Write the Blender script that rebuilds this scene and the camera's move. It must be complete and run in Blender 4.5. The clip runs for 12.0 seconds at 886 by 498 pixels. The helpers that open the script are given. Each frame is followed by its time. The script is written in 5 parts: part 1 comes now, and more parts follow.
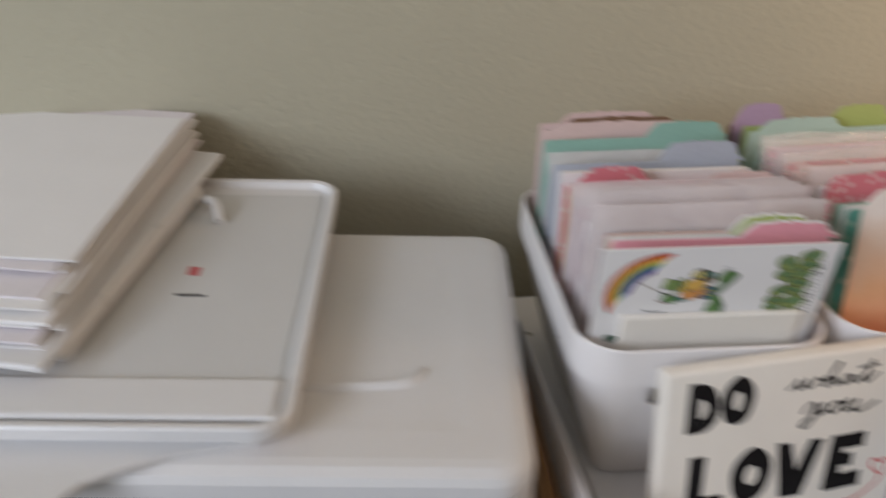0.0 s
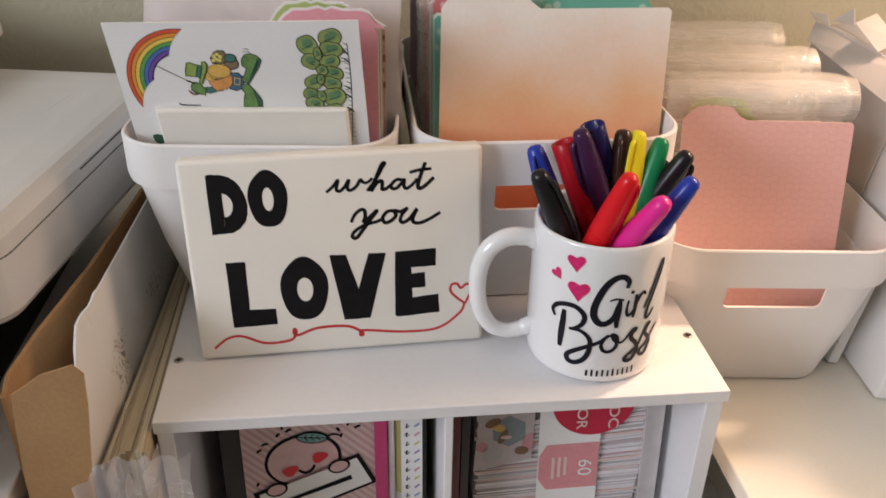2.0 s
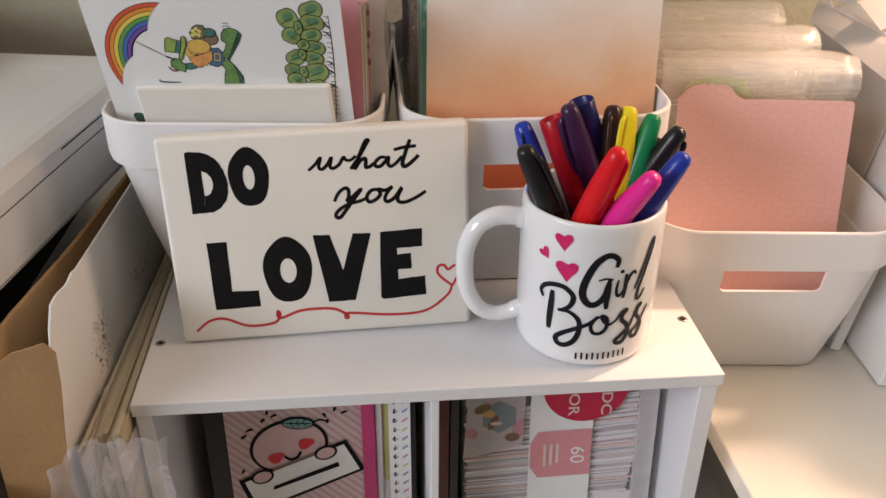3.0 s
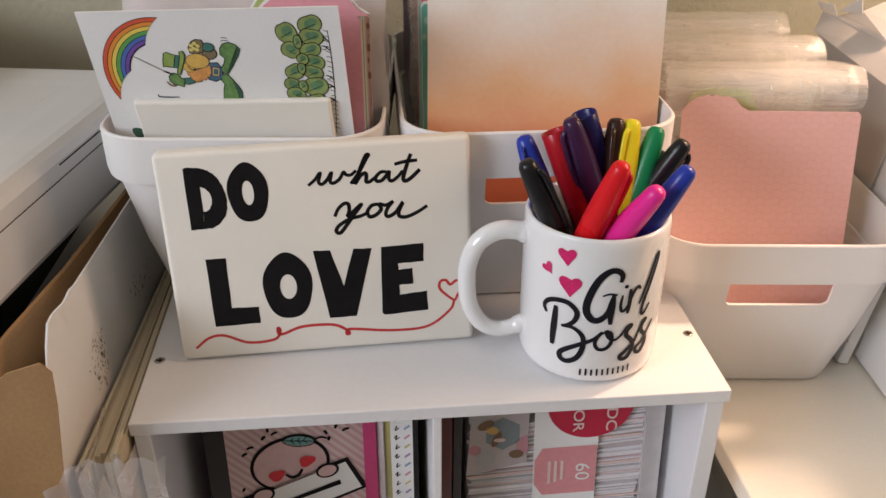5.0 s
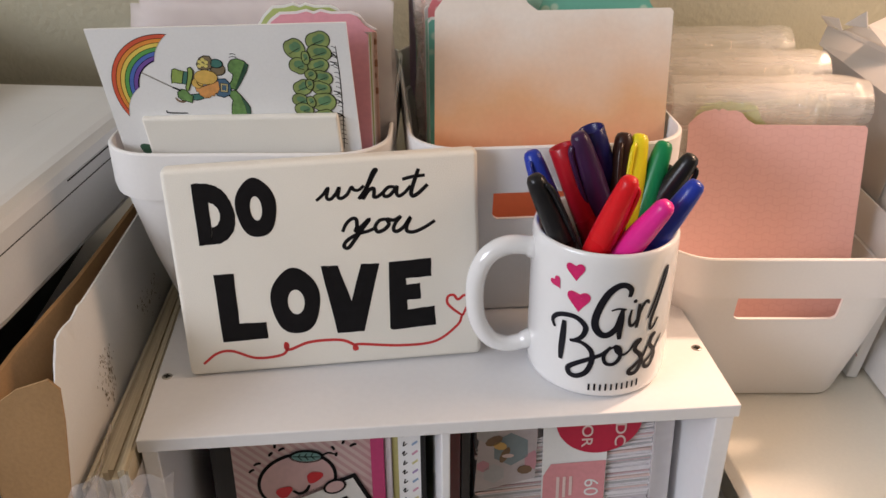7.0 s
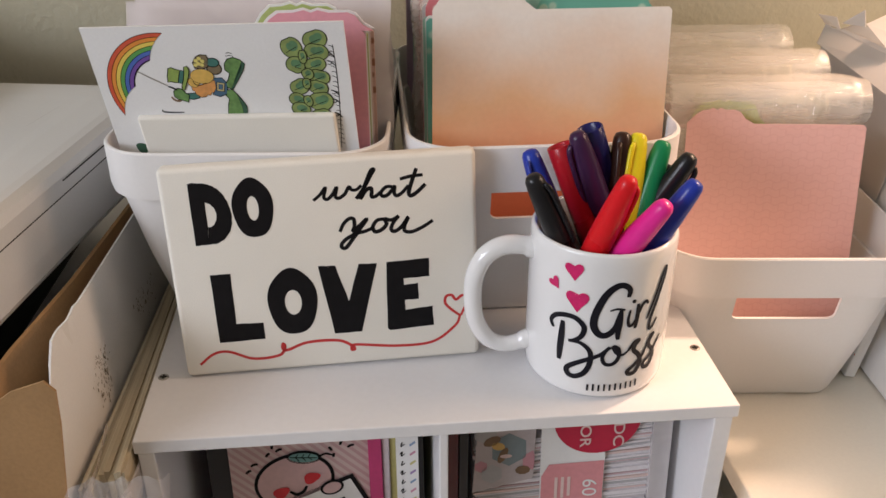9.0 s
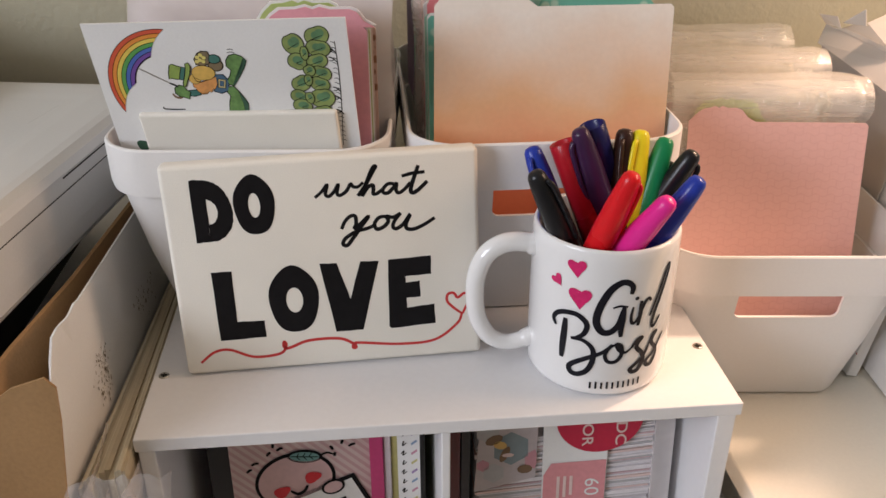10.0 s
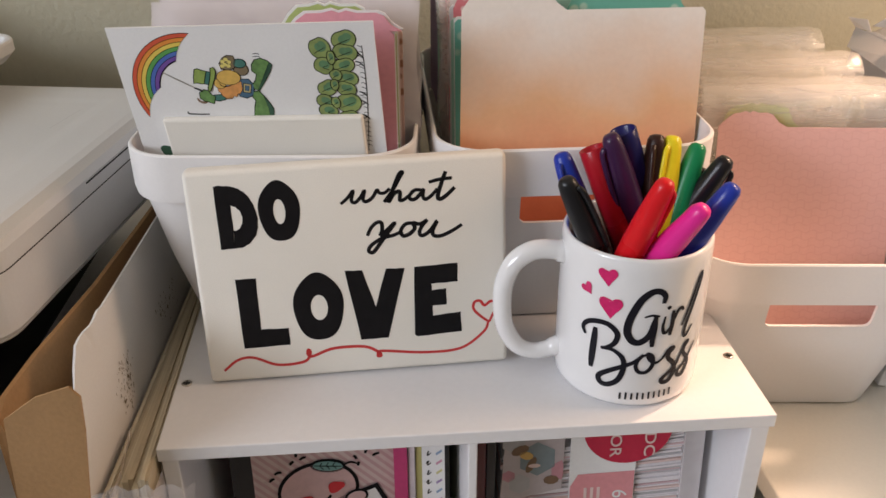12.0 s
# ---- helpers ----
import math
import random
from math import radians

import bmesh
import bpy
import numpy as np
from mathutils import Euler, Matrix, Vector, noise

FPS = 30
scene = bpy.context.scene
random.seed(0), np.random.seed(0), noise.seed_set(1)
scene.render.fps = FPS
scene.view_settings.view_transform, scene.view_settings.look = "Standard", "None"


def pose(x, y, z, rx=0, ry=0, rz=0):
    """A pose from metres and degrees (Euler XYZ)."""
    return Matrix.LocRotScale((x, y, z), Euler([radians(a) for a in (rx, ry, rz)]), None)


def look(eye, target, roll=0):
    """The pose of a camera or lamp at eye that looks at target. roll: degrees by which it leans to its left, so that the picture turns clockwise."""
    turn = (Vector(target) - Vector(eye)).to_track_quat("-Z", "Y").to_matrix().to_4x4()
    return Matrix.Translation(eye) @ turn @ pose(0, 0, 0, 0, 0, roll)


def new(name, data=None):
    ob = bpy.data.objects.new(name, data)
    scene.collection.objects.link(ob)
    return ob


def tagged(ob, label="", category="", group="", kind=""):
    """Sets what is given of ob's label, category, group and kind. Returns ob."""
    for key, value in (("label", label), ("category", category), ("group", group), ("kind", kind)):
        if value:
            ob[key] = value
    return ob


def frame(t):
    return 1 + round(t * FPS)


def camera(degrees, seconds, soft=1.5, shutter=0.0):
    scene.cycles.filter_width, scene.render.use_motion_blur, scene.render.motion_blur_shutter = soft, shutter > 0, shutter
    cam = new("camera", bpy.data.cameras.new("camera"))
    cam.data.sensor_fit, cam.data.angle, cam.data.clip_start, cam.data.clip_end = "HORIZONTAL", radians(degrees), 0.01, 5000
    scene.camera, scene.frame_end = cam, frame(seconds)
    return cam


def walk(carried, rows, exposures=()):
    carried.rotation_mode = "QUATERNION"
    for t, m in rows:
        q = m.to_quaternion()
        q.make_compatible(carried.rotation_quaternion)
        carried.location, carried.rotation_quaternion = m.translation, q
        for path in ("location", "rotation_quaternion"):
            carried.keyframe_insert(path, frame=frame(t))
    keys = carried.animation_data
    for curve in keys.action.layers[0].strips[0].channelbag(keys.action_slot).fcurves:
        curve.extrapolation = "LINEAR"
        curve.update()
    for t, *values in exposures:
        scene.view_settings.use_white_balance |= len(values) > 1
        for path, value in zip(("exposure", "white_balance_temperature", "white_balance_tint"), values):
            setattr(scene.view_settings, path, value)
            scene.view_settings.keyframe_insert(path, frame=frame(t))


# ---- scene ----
cam = camera(54.14, 12.0, shutter=0.8)
PATH = [
    (0, (0.0239, -0.1794, 1.4479), (0.3137, 1.2689, 0.6062), 1.54),
    (0.5, (0.1587, -0.2094, 1.4126), (0.4364, 1.2377, 0.5648), 1.15),
    (1, (0.2441, -0.2347, 1.3766), (0.4828, 1.2129, 0.5178), 1.73),
    (1.5, (0.3040, -0.2526, 1.3447), (0.5122, 1.2075, 0.4993), 2.10),
    (2, (0.3388, -0.2615, 1.3301), (0.5064, 1.2067, 0.4896), 1.06),
    (2.5, (0.3520, -0.2592, 1.3163), (0.4940, 1.2111, 0.4749), 0.61),
    (3, (0.3552, -0.2585, 1.3131), (0.4984, 1.2134, 0.4746), 0.52),
    (3.5, (0.3565, -0.2579, 1.3169), (0.4999, 1.2189, 0.4872), 0.42),
    (5.5, (0.3576, -0.2506, 1.3126), (0.4910, 1.2323, 0.4922), 0.04),
    (6, (0.3581, -0.2515, 1.3138), (0.4866, 1.2355, 0.5000), 0.15),
    (6.5, (0.3590, -0.2509, 1.3163), (0.4868, 1.2400, 0.5094), -0.16),
    (7, (0.3546, -0.2506, 1.3136), (0.4855, 1.2439, 0.5140), -0.16),
    (9, (0.3538, -0.2479, 1.3135), (0.4921, 1.2441, 0.5104), -0.06),
    (9.5, (0.3542, -0.2487, 1.3090), (0.4922, 1.2476, 0.5139), -0.26),
    (10, (0.3517, -0.2481, 1.3090), (0.4936, 1.2478, 0.5139), -0.02),
    (10.5, (0.3493, -0.2469, 1.3109), (0.4930, 1.2534, 0.5246), 0.12),
    (11, (0.3468, -0.2449, 1.3091), (0.4721, 1.2581, 0.5248), -0.03),
    (11.5, (0.3468, -0.2426, 1.3084), (0.4664, 1.2594, 0.5212), -0.35),
    (12, (0.3440, -0.2391, 1.3075), (0.4624, 1.2614, 0.5173), -0.27),
]
walk(cam, [(t, look(eye, target, roll)) for t, eye, target, roll in PATH],
     exposures=[(0, -0.22, 6180, 10), (0.5, -0.16, 6330, 10), (1, -0.10, 6430, 10), (1.5, -0.05, 6400, 10), (12, -0.07, 6420, 10)])

# ---- world and lights ----
world = bpy.data.worlds.new("room_world")
scene.world = world
world.use_nodes = True
world.node_tree.nodes["Background"].inputs[0].default_value = (0.9, 0.95, 1.0, 1)
world.node_tree.nodes["Background"].inputs[1].default_value = 0.02
scene.view_settings.exposure = 0.0


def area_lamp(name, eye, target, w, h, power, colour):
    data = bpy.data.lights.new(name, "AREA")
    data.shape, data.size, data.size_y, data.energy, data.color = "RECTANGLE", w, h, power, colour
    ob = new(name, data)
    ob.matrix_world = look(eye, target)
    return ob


# daylight from an assumed, unseen window by the side wall (no opening built), in front of the desk and to one side
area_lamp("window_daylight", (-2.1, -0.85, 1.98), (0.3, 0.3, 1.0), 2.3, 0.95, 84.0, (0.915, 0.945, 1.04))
# warm shaded desk lamp beside the booklets, out of view: its beam
lamp = bpy.data.lights.new("desk_lamp_beam", "SPOT")
lamp.energy, lamp.color, lamp.shadow_soft_size = 25.0, (1.0, 0.64, 0.44), 0.03
lamp.spot_size, lamp.spot_blend = radians(64), 0.5
new("desk_lamp_beam", lamp).matrix_world = look((0.985, 0.40, 1.52), (0.76, 0.10, 0.93))
# added warm fill, set forward of the lamp to brighten the box fronts
glow = bpy.data.lights.new("desk_lamp_glow", "POINT")
glow.energy, glow.color, glow.shadow_soft_size = 10.0, (1.0, 0.675, 0.46), 0.14
new("desk_lamp_glow", glow).location = (1.00, 0.13, 1.47)


# ---- materials ----
def material(name, colour, rough=0.5, metal=0.0, vary=0.05, fine=400.0, coarse=18.0, bump=0.0, coat=0.0, trans=0.0, per_object=0.0, spec=0.5):
    m = bpy.data.materials.new(name)
    m.use_nodes = True
    nt = m.node_tree
    b = nt.nodes["Principled BSDF"]
    tc = nt.nodes.new("ShaderNodeTexCoord")
    n1, n2 = nt.nodes.new("ShaderNodeTexNoise"), nt.nodes.new("ShaderNodeTexNoise")
    n1.inputs["Scale"].default_value, n2.inputs["Scale"].default_value = fine, coarse
    n1.inputs["Detail"].default_value, n2.inputs["Detail"].default_value = 3, 4
    for n in (n1, n2):
        nt.links.new(tc.outputs["Object"], n.inputs["Vector"])
    add = nt.nodes.new("ShaderNodeMath")
    add.operation = "ADD"
    nt.links.new(n1.outputs["Fac"], add.inputs[0])
    nt.links.new(n2.outputs["Fac"], add.inputs[1])
    ramp = nt.nodes.new("ShaderNodeMapRange")
    ramp.inputs[1].default_value, ramp.inputs[2].default_value = 0.6, 1.4
    ramp.inputs[3].default_value, ramp.inputs[4].default_value = 1 - vary, 1 + vary
    nt.links.new(add.outputs[0], ramp.inputs[0])
    hsv = nt.nodes.new("ShaderNodeHueSaturation")
    hsv.inputs["Color"].default_value = (*colour, 1)
    nt.links.new(ramp.outputs[0], hsv.inputs["Value"])
    if per_object:
        info = nt.nodes.new("ShaderNodeObjectInfo")
        mr = nt.nodes.new("ShaderNodeMapRange")
        mr.inputs[3].default_value, mr.inputs[4].default_value = 0.5 - per_object, 0.5 + per_object
        nt.links.new(info.outputs["Random"], mr.inputs[0])
        nt.links.new(mr.outputs[0], hsv.inputs["Hue"])
    nt.links.new(hsv.outputs[0], b.inputs["Base Color"])
    rr = nt.nodes.new("ShaderNodeMapRange")
    rr.inputs[3].default_value, rr.inputs[4].default_value = max(0.02, rough - 0.06), min(1, rough + 0.06)
    nt.links.new(n2.outputs["Fac"], rr.inputs[0])
    nt.links.new(rr.outputs[0], b.inputs["Roughness"])
    b.inputs["Metallic"].default_value = metal
    b.inputs["Specular IOR Level"].default_value = spec
    b.inputs["Coat Weight"].default_value = coat
    b.inputs["Coat Roughness"].default_value = 0.08
    b.inputs["Transmission Weight"].default_value = trans
    if bump:
        bp = nt.nodes.new("ShaderNodeBump")
        bp.inputs["Strength"].default_value, bp.inputs["Distance"].default_value = bump, 0.001
        nt.links.new(n1.outputs["Fac"], bp.inputs["Height"])
        nt.links.new(bp.outputs[0], b.inputs["Normal"])
    return m


def film(name, tint, clear, gloss, wrinkle=0.2, swing=0.06, grain=(1, 1, 1), rough=0.13):
    """Thin clear wrapping: part see-through, part milky, part shiny, wrinkled."""
    m = bpy.data.materials.new(name)
    m.use_nodes = True
    nt = m.node_tree
    out = nt.nodes["Material Output"]
    b = nt.nodes["Principled BSDF"]
    b.inputs["Base Color"].default_value, b.inputs["Roughness"].default_value = (*tint, 1), rough
    b.inputs["Specular IOR Level"].default_value = gloss
    tc, no, bp = nt.nodes.new("ShaderNodeTexCoord"), nt.nodes.new("ShaderNodeTexNoise"), nt.nodes.new("ShaderNodeBump")
    no.inputs["Scale"].default_value, no.inputs["Detail"].default_value, no.inputs["Distortion"].default_value = 24, 2, 1.4
    bp.inputs["Strength"].default_value, bp.inputs["Distance"].default_value = wrinkle, 0.004
    mul = nt.nodes.new("ShaderNodeVectorMath")
    mul.operation, mul.inputs[1].default_value = "MULTIPLY", grain
    nt.links.new(tc.outputs["Object"], mul.inputs[0])
    nt.links.new(mul.outputs[0], no.inputs["Vector"])
    nt.links.new(no.outputs["Fac"], bp.inputs["Height"])
    nt.links.new(bp.outputs[0], b.inputs["Normal"])
    tr, mix = nt.nodes.new("ShaderNodeBsdfTransparent"), nt.nodes.new("ShaderNodeMixShader")
    mr = nt.nodes.new("ShaderNodeMapRange")
    mr.inputs[1].default_value, mr.inputs[2].default_value = 0.3, 0.7
    mr.inputs[3].default_value, mr.inputs[4].default_value = 1 - clear - swing, 1 - clear + swing
    nt.links.new(no.outputs["Fac"], mr.inputs[0])
    nt.links.new(mr.outputs[0], mix.inputs[0])
    nt.links.new(tr.outputs[0], mix.inputs[1])
    nt.links.new(b.outputs[0], mix.inputs[2])
    nt.links.new(mix.outputs[0], out.inputs[0])
    return m


def ombre(name, low, high, z0, z1, mid=None):
    """Colour that runs from low to high over the height of a printed card."""
    m = material(name, high, 0.7, vary=0.04, fine=300, coarse=25)
    nt = m.node_tree
    tc, sep, no = nt.nodes.new("ShaderNodeTexCoord"), nt.nodes.new("ShaderNodeSeparateXYZ"), nt.nodes.new("ShaderNodeTexNoise")
    no.inputs["Scale"].default_value, no.inputs["Detail"].default_value = 22, 6
    nt.links.new(tc.outputs["Object"], sep.inputs[0])
    nt.links.new(tc.outputs["Object"], no.inputs["Vector"])
    ma = nt.nodes.new("ShaderNodeMath")
    ma.operation, ma.inputs[1].default_value = "MULTIPLY_ADD", 0.055
    nt.links.new(no.outputs["Fac"], ma.inputs[0])
    nt.links.new(sep.outputs[1], ma.inputs[2])
    ramp = nt.nodes.new("ShaderNodeValToRGB")
    mr = nt.nodes.new("ShaderNodeMapRange")
    mr.inputs[1].default_value, mr.inputs[2].default_value = z0 + 0.0275, z1 + 0.0275
    nt.links.new(ma.outputs[0], mr.inputs[0])
    nt.links.new(mr.outputs[0], ramp.inputs[0])
    ramp.color_ramp.elements[0].color, ramp.color_ramp.elements[1].color = (*low, 1), (*high, 1)
    if mid:
        ramp.color_ramp.elements.new(0.48).color = (*mid, 1)
    hsv = next(n for n in nt.nodes if n.type == "HUE_SAT")
    nt.links.new(ramp.outputs[0], hsv.inputs["Color"])
    return m


def pattern(name, base, other, scale, kind="VORONOI", thr=0.35):
    """Printed paper: a small all-over pattern of two colours."""
    m = material(name, base, 0.6, vary=0.04)
    nt = m.node_tree
    tc = nt.nodes.new("ShaderNodeTexCoord")
    if kind == "VORONOI":
        tx = nt.nodes.new("ShaderNodeTexVoronoi")
        outn = tx.outputs["Distance"]
    else:
        tx = nt.nodes.new("ShaderNodeTexWave")
        tx.bands_direction = "DIAGONAL"
        outn = tx.outputs["Fac"]
    tx.inputs["Scale"].default_value = scale
    nt.links.new(tc.outputs["Object"], tx.inputs["Vector"])
    ramp = nt.nodes.new("ShaderNodeValToRGB")
    ramp.color_ramp.elements[0].position, ramp.color_ramp.elements[1].position = thr, thr + 0.12
    ramp.color_ramp.elements[0].color, ramp.color_ramp.elements[1].color = (*other, 1), (*base, 1)
    nt.links.new(outn, ramp.inputs[0])
    hsv = next(n for n in nt.nodes if n.type == "HUE_SAT")
    nt.links.new(ramp.outputs[0], hsv.inputs["Color"])
    return m


def woven(name, a, b, seam, scale):
    """Card printed with a faint basket-weave of short blocks."""
    m = material(name, a, 0.6, vary=0.04)
    nt = m.node_tree
    tc, br = nt.nodes.new("ShaderNodeTexCoord"), nt.nodes.new("ShaderNodeTexBrick")
    for slot, col in (("Color1", a), ("Color2", b), ("Mortar", seam)):
        br.inputs[slot].default_value = (*col, 1)
    br.inputs["Scale"].default_value, br.inputs["Mortar Size"].default_value, br.inputs["Mortar Smooth"].default_value = scale, 0.03, 0.6
    sep, wav, comb = nt.nodes.new("ShaderNodeSeparateXYZ"), nt.nodes.new("ShaderNodeMath"), nt.nodes.new("ShaderNodeCombineXYZ")
    sin, add = nt.nodes.new("ShaderNodeMath"), nt.nodes.new("ShaderNodeMath")
    wav.operation, wav.inputs[1].default_value = "MULTIPLY", 4 * math.pi * scale
    sin.operation = "SINE"
    add.operation, add.inputs[1].default_value = "MULTIPLY_ADD", 0.045 / scale
    nt.links.new(tc.outputs["Object"], sep.inputs[0])
    nt.links.new(sep.outputs[0], wav.inputs[0])
    nt.links.new(wav.outputs[0], sin.inputs[0])
    nt.links.new(sin.outputs[0], add.inputs[0])
    nt.links.new(sep.outputs[1], add.inputs[2])
    nt.links.new(sep.outputs[0], comb.inputs[0])
    nt.links.new(add.outputs[0], comb.inputs[1])
    nt.links.new(comb.outputs[0], br.inputs["Vector"])
    nt.links.new(br.outputs["Color"], next(n for n in nt.nodes if n.type == "HUE_SAT").inputs["Color"])
    return m


WALL = material("wall_paint", (0.445, 0.425, 0.322), 0.85, vary=0.03, fine=170, coarse=6, bump=1.3)
CEIL = material("ceiling_paint", (0.8, 0.78, 0.74), 0.9, bump=0.2)
FLOOR = material("floor_carpet", (0.3, 0.26, 0.22), 0.95, vary=0.2, bump=0.5)
MELAMINE = material("white_melamine", (0.80, 0.79, 0.80), 0.38, vary=0.025, fine=250, coarse=9, bump=0.03)
CREAM_BOARD = material("cream_white_board", (0.80, 0.76, 0.66), 0.35, vary=0.03, coarse=7)
PLASTIC = material("white_box_plastic", (0.82, 0.80, 0.79), 0.42, vary=0.02, fine=500, coarse=14, bump=0.03)
PRINTER_WHITE = material("printer_white_plastic", (0.70, 0.695, 0.69), 0.30, vary=0.03, fine=700, bump=0.08)
PRINTER_GREY = material("printer_grey_plastic", (0.60, 0.60, 0.59), 0.45, vary=0.03, fine=700, bump=0.08)
BLACK_PLASTIC = material("black_plastic", (0.008, 0.008, 0.010), 0.5, vary=0.1, spec=0.2)
PAPER = material("white_paper", (0.80, 0.79, 0.78), 0.75, vary=0.03, fine=600, bump=0.1)
PAPER_EDGE = material("paper_edges", (0.72, 0.68, 0.70), 0.8, vary=0.08, fine=900, coarse=60)
CREAM_PAPER = material("cream_paper", (0.72, 0.65, 0.50), 0.7, vary=0.06)
KRAFT = material("kraft_paper", (0.375, 0.215, 0.092), 0.75, vary=0.12, fine=420, coarse=22, bump=0.2)
SHEAF_TAN = material("tan_paper", (0.60, 0.52, 0.37), 0.7, vary=0.06)
SHEAF_OLD = material("aged_paper", (0.50, 0.42, 0.29), 0.7, vary=0.08)
CANVAS = material("primed_canvas", (0.84, 0.80, 0.725), 0.8, vary=0.045, fine=1500, coarse=20, bump=0.25)
INK = material("black_marker_ink", (0.009, 0.008, 0.009), 0.8, vary=0.3, fine=150, spec=0.15)
RED_INK = material("red_marker_ink", (0.55, 0.03, 0.03), 0.55, vary=0.15)
CERAMIC = material("white_glazed_ceramic", (0.83, 0.82, 0.82), 0.12, vary=0.01, coat=0.4)
MUG_INK = material("printed_black_glaze", (0.010, 0.010, 0.016), 0.4, vary=0.1, spec=0.2)
MUG_PINK = material("printed_magenta_glaze", (0.62, 0.02, 0.14), 0.2, vary=0.15, coarse=120)
SCREW_METAL = material("screw_steel", (0.45, 0.42, 0.38), 0.35, metal=1.0)
DARK = material("dark_recess", (0.02, 0.018, 0.016), 0.8)
SLEEVE = film("clear_sleeve", (0.80, 0.75, 0.75), 0.55, 0.6, 0.12, 0.05)
HAZY_SLEEVE = film("hazy_sleeve", (0.80, 0.75, 0.75), 0.72, 0.8, 0.25, 0.08)
CELLO = film("cellophane", (0.92, 0.87, 0.80), 0.70, 1.0, 0.40, 0.02, (0.7, 5.0, 5.0), 0.05)
# crinkled film whose yellow tint stands in for warm sparkle
GLINT_FILM = film("gold_glint_cellophane", (0.90, 0.84, 0.66), 0.80, 1.0, 0.5, 0.05, (1, 1, 1), 0.10)
PINK_CARD = woven("pink_card", (0.69, 0.41, 0.375), (0.685, 0.403, 0.369), (0.657, 0.376, 0.343), 48)
ORANGE_CARD = ombre("orange_ombre_card", (0.70, 0.20, 0.10), (0.82, 0.77, 0.72), 0.010, 0.122, (0.75, 0.455, 0.26))
NOTE_STRIPE = pattern("pink_striped_cover", (0.63, 0.49, 0.475), (0.54, 0.345, 0.345), 95, "WAVE", 0.42)


def plain(name, colour, rough=0.55, vary=0.08):
    return material(name, colour, rough, vary=vary, fine=300, coarse=40)


TEAL = plain("teal_paper", (0.29, 0.50, 0.42))
TEAL_LEAF = pattern("teal_leaf_paper", (0.14, 0.42, 0.34), (0.40, 0.58, 0.48), 95, thr=0.2)
LEAF_PAPER = pattern("tan_leaf_paper", (0.62, 0.42, 0.35), (0.30, 0.14, 0.08), 130, thr=0.25)
MINT = plain("mint_paper", (0.48, 0.62, 0.54))
ROSE = pattern("red_rose_paper", (0.66, 0.20, 0.24), (0.74, 0.52, 0.52), 170, thr=0.3)
PINKP = plain("pink_paper", (0.75, 0.34, 0.40))
BLUSH = plain("blush_paper", (0.72, 0.55, 0.52))
LIME = plain("lime_paper", (0.42, 0.50, 0.17))
BLUEP = plain("blue_grey_paper", (0.44, 0.48, 0.55))
LILAC = plain("lilac_paper", (0.46, 0.33, 0.47))
BROWN = plain("brown_paper", (0.20, 0.12, 0.07))
GOLD = plain("gold_paper", (0.60, 0.38, 0.12))
BLACK_PAPER = plain("black_cover", (0.015, 0.014, 0.014), 0.4)


# ---- building helpers ----
def thing(name, label, category, m=None, group="", kind=""):
    ob = new(name)
    ob.empty_display_size = 0.02
    if m is not None:
        ob.matrix_world = m
    return tagged(ob, label, category, group, kind)


def part(name, bm, mat, parent=None, label="", smooth=False):
    me = bpy.data.meshes.new(name)
    bmesh.ops.recalc_face_normals(bm, faces=bm.faces)
    bm.to_mesh(me)
    bm.free()
    me.materials.append(mat)
    if smooth:
        me.shade_smooth()
    ob = new(name, me)
    if parent is not None:
        ob.parent = parent
    if label:
        ob["label"] = label
    return ob


def box(x0, x1, y0, y1, z0, z1, bevel=0.0, seg=2, bm=None):
    bm = bm or bmesh.new()
    r = bmesh.ops.create_cube(bm, size=1)
    for v in r["verts"]:
        v.co = Vector((x0 + (v.co.x + 0.5) * (x1 - x0), y0 + (v.co.y + 0.5) * (y1 - y0), z0 + (v.co.z + 0.5) * (z1 - z0)))
    if bevel:
        es = list({e for v in r["verts"] for e in v.link_edges})
        bmesh.ops.bevel(bm, geom=es, offset=bevel, segments=seg, profile=0.5, affect="EDGES")
    return bm


def slab(points, z0, z1, bevel=0.0, bm=None):
    """A flat outline in x, y with a thickness from z0 to z1."""
    bm = bm or bmesh.new()
    low = [bm.verts.new((x, y, z0)) for x, y in points]
    high = [bm.verts.new((x, y, z1)) for x, y in points]
    n = len(points)
    bm.faces.new(high)
    bm.faces.new(low[::-1])
    for i in range(n):
        bm.faces.new((low[i], low[(i + 1) % n], high[(i + 1) % n], high[i]))
    if bevel:
        es = [e for e in bm.edges if abs(e.verts[0].co.z - e.verts[1].co.z) < 1e-9 and e.verts[0].co.z == z1]
        bmesh.ops.bevel(bm, geom=es, offset=bevel, segments=2, profile=0.5, affect="EDGES")
    return bm


def lathe(profile, n=48, bm=None):
    bm = bm or bmesh.new()
    rings = []
    for r, z in profile:
        if r < 1e-6:
            rings.append([bm.verts.new((0, 0, z))] * n)
        else:
            rings.append([bm.verts.new((r * math.cos(2 * math.pi * k / n), r * math.sin(2 * math.pi * k / n), z)) for k in range(n)])
    for a, b in zip(rings, rings[1:]):
        for k in range(n):
            f = []
            for v in (a[k], a[(k + 1) % n], b[(k + 1) % n], b[k]):
                if v not in f:
                    f.append(v)
            if len(f) > 2:
                bm.faces.new(f)
    return bm


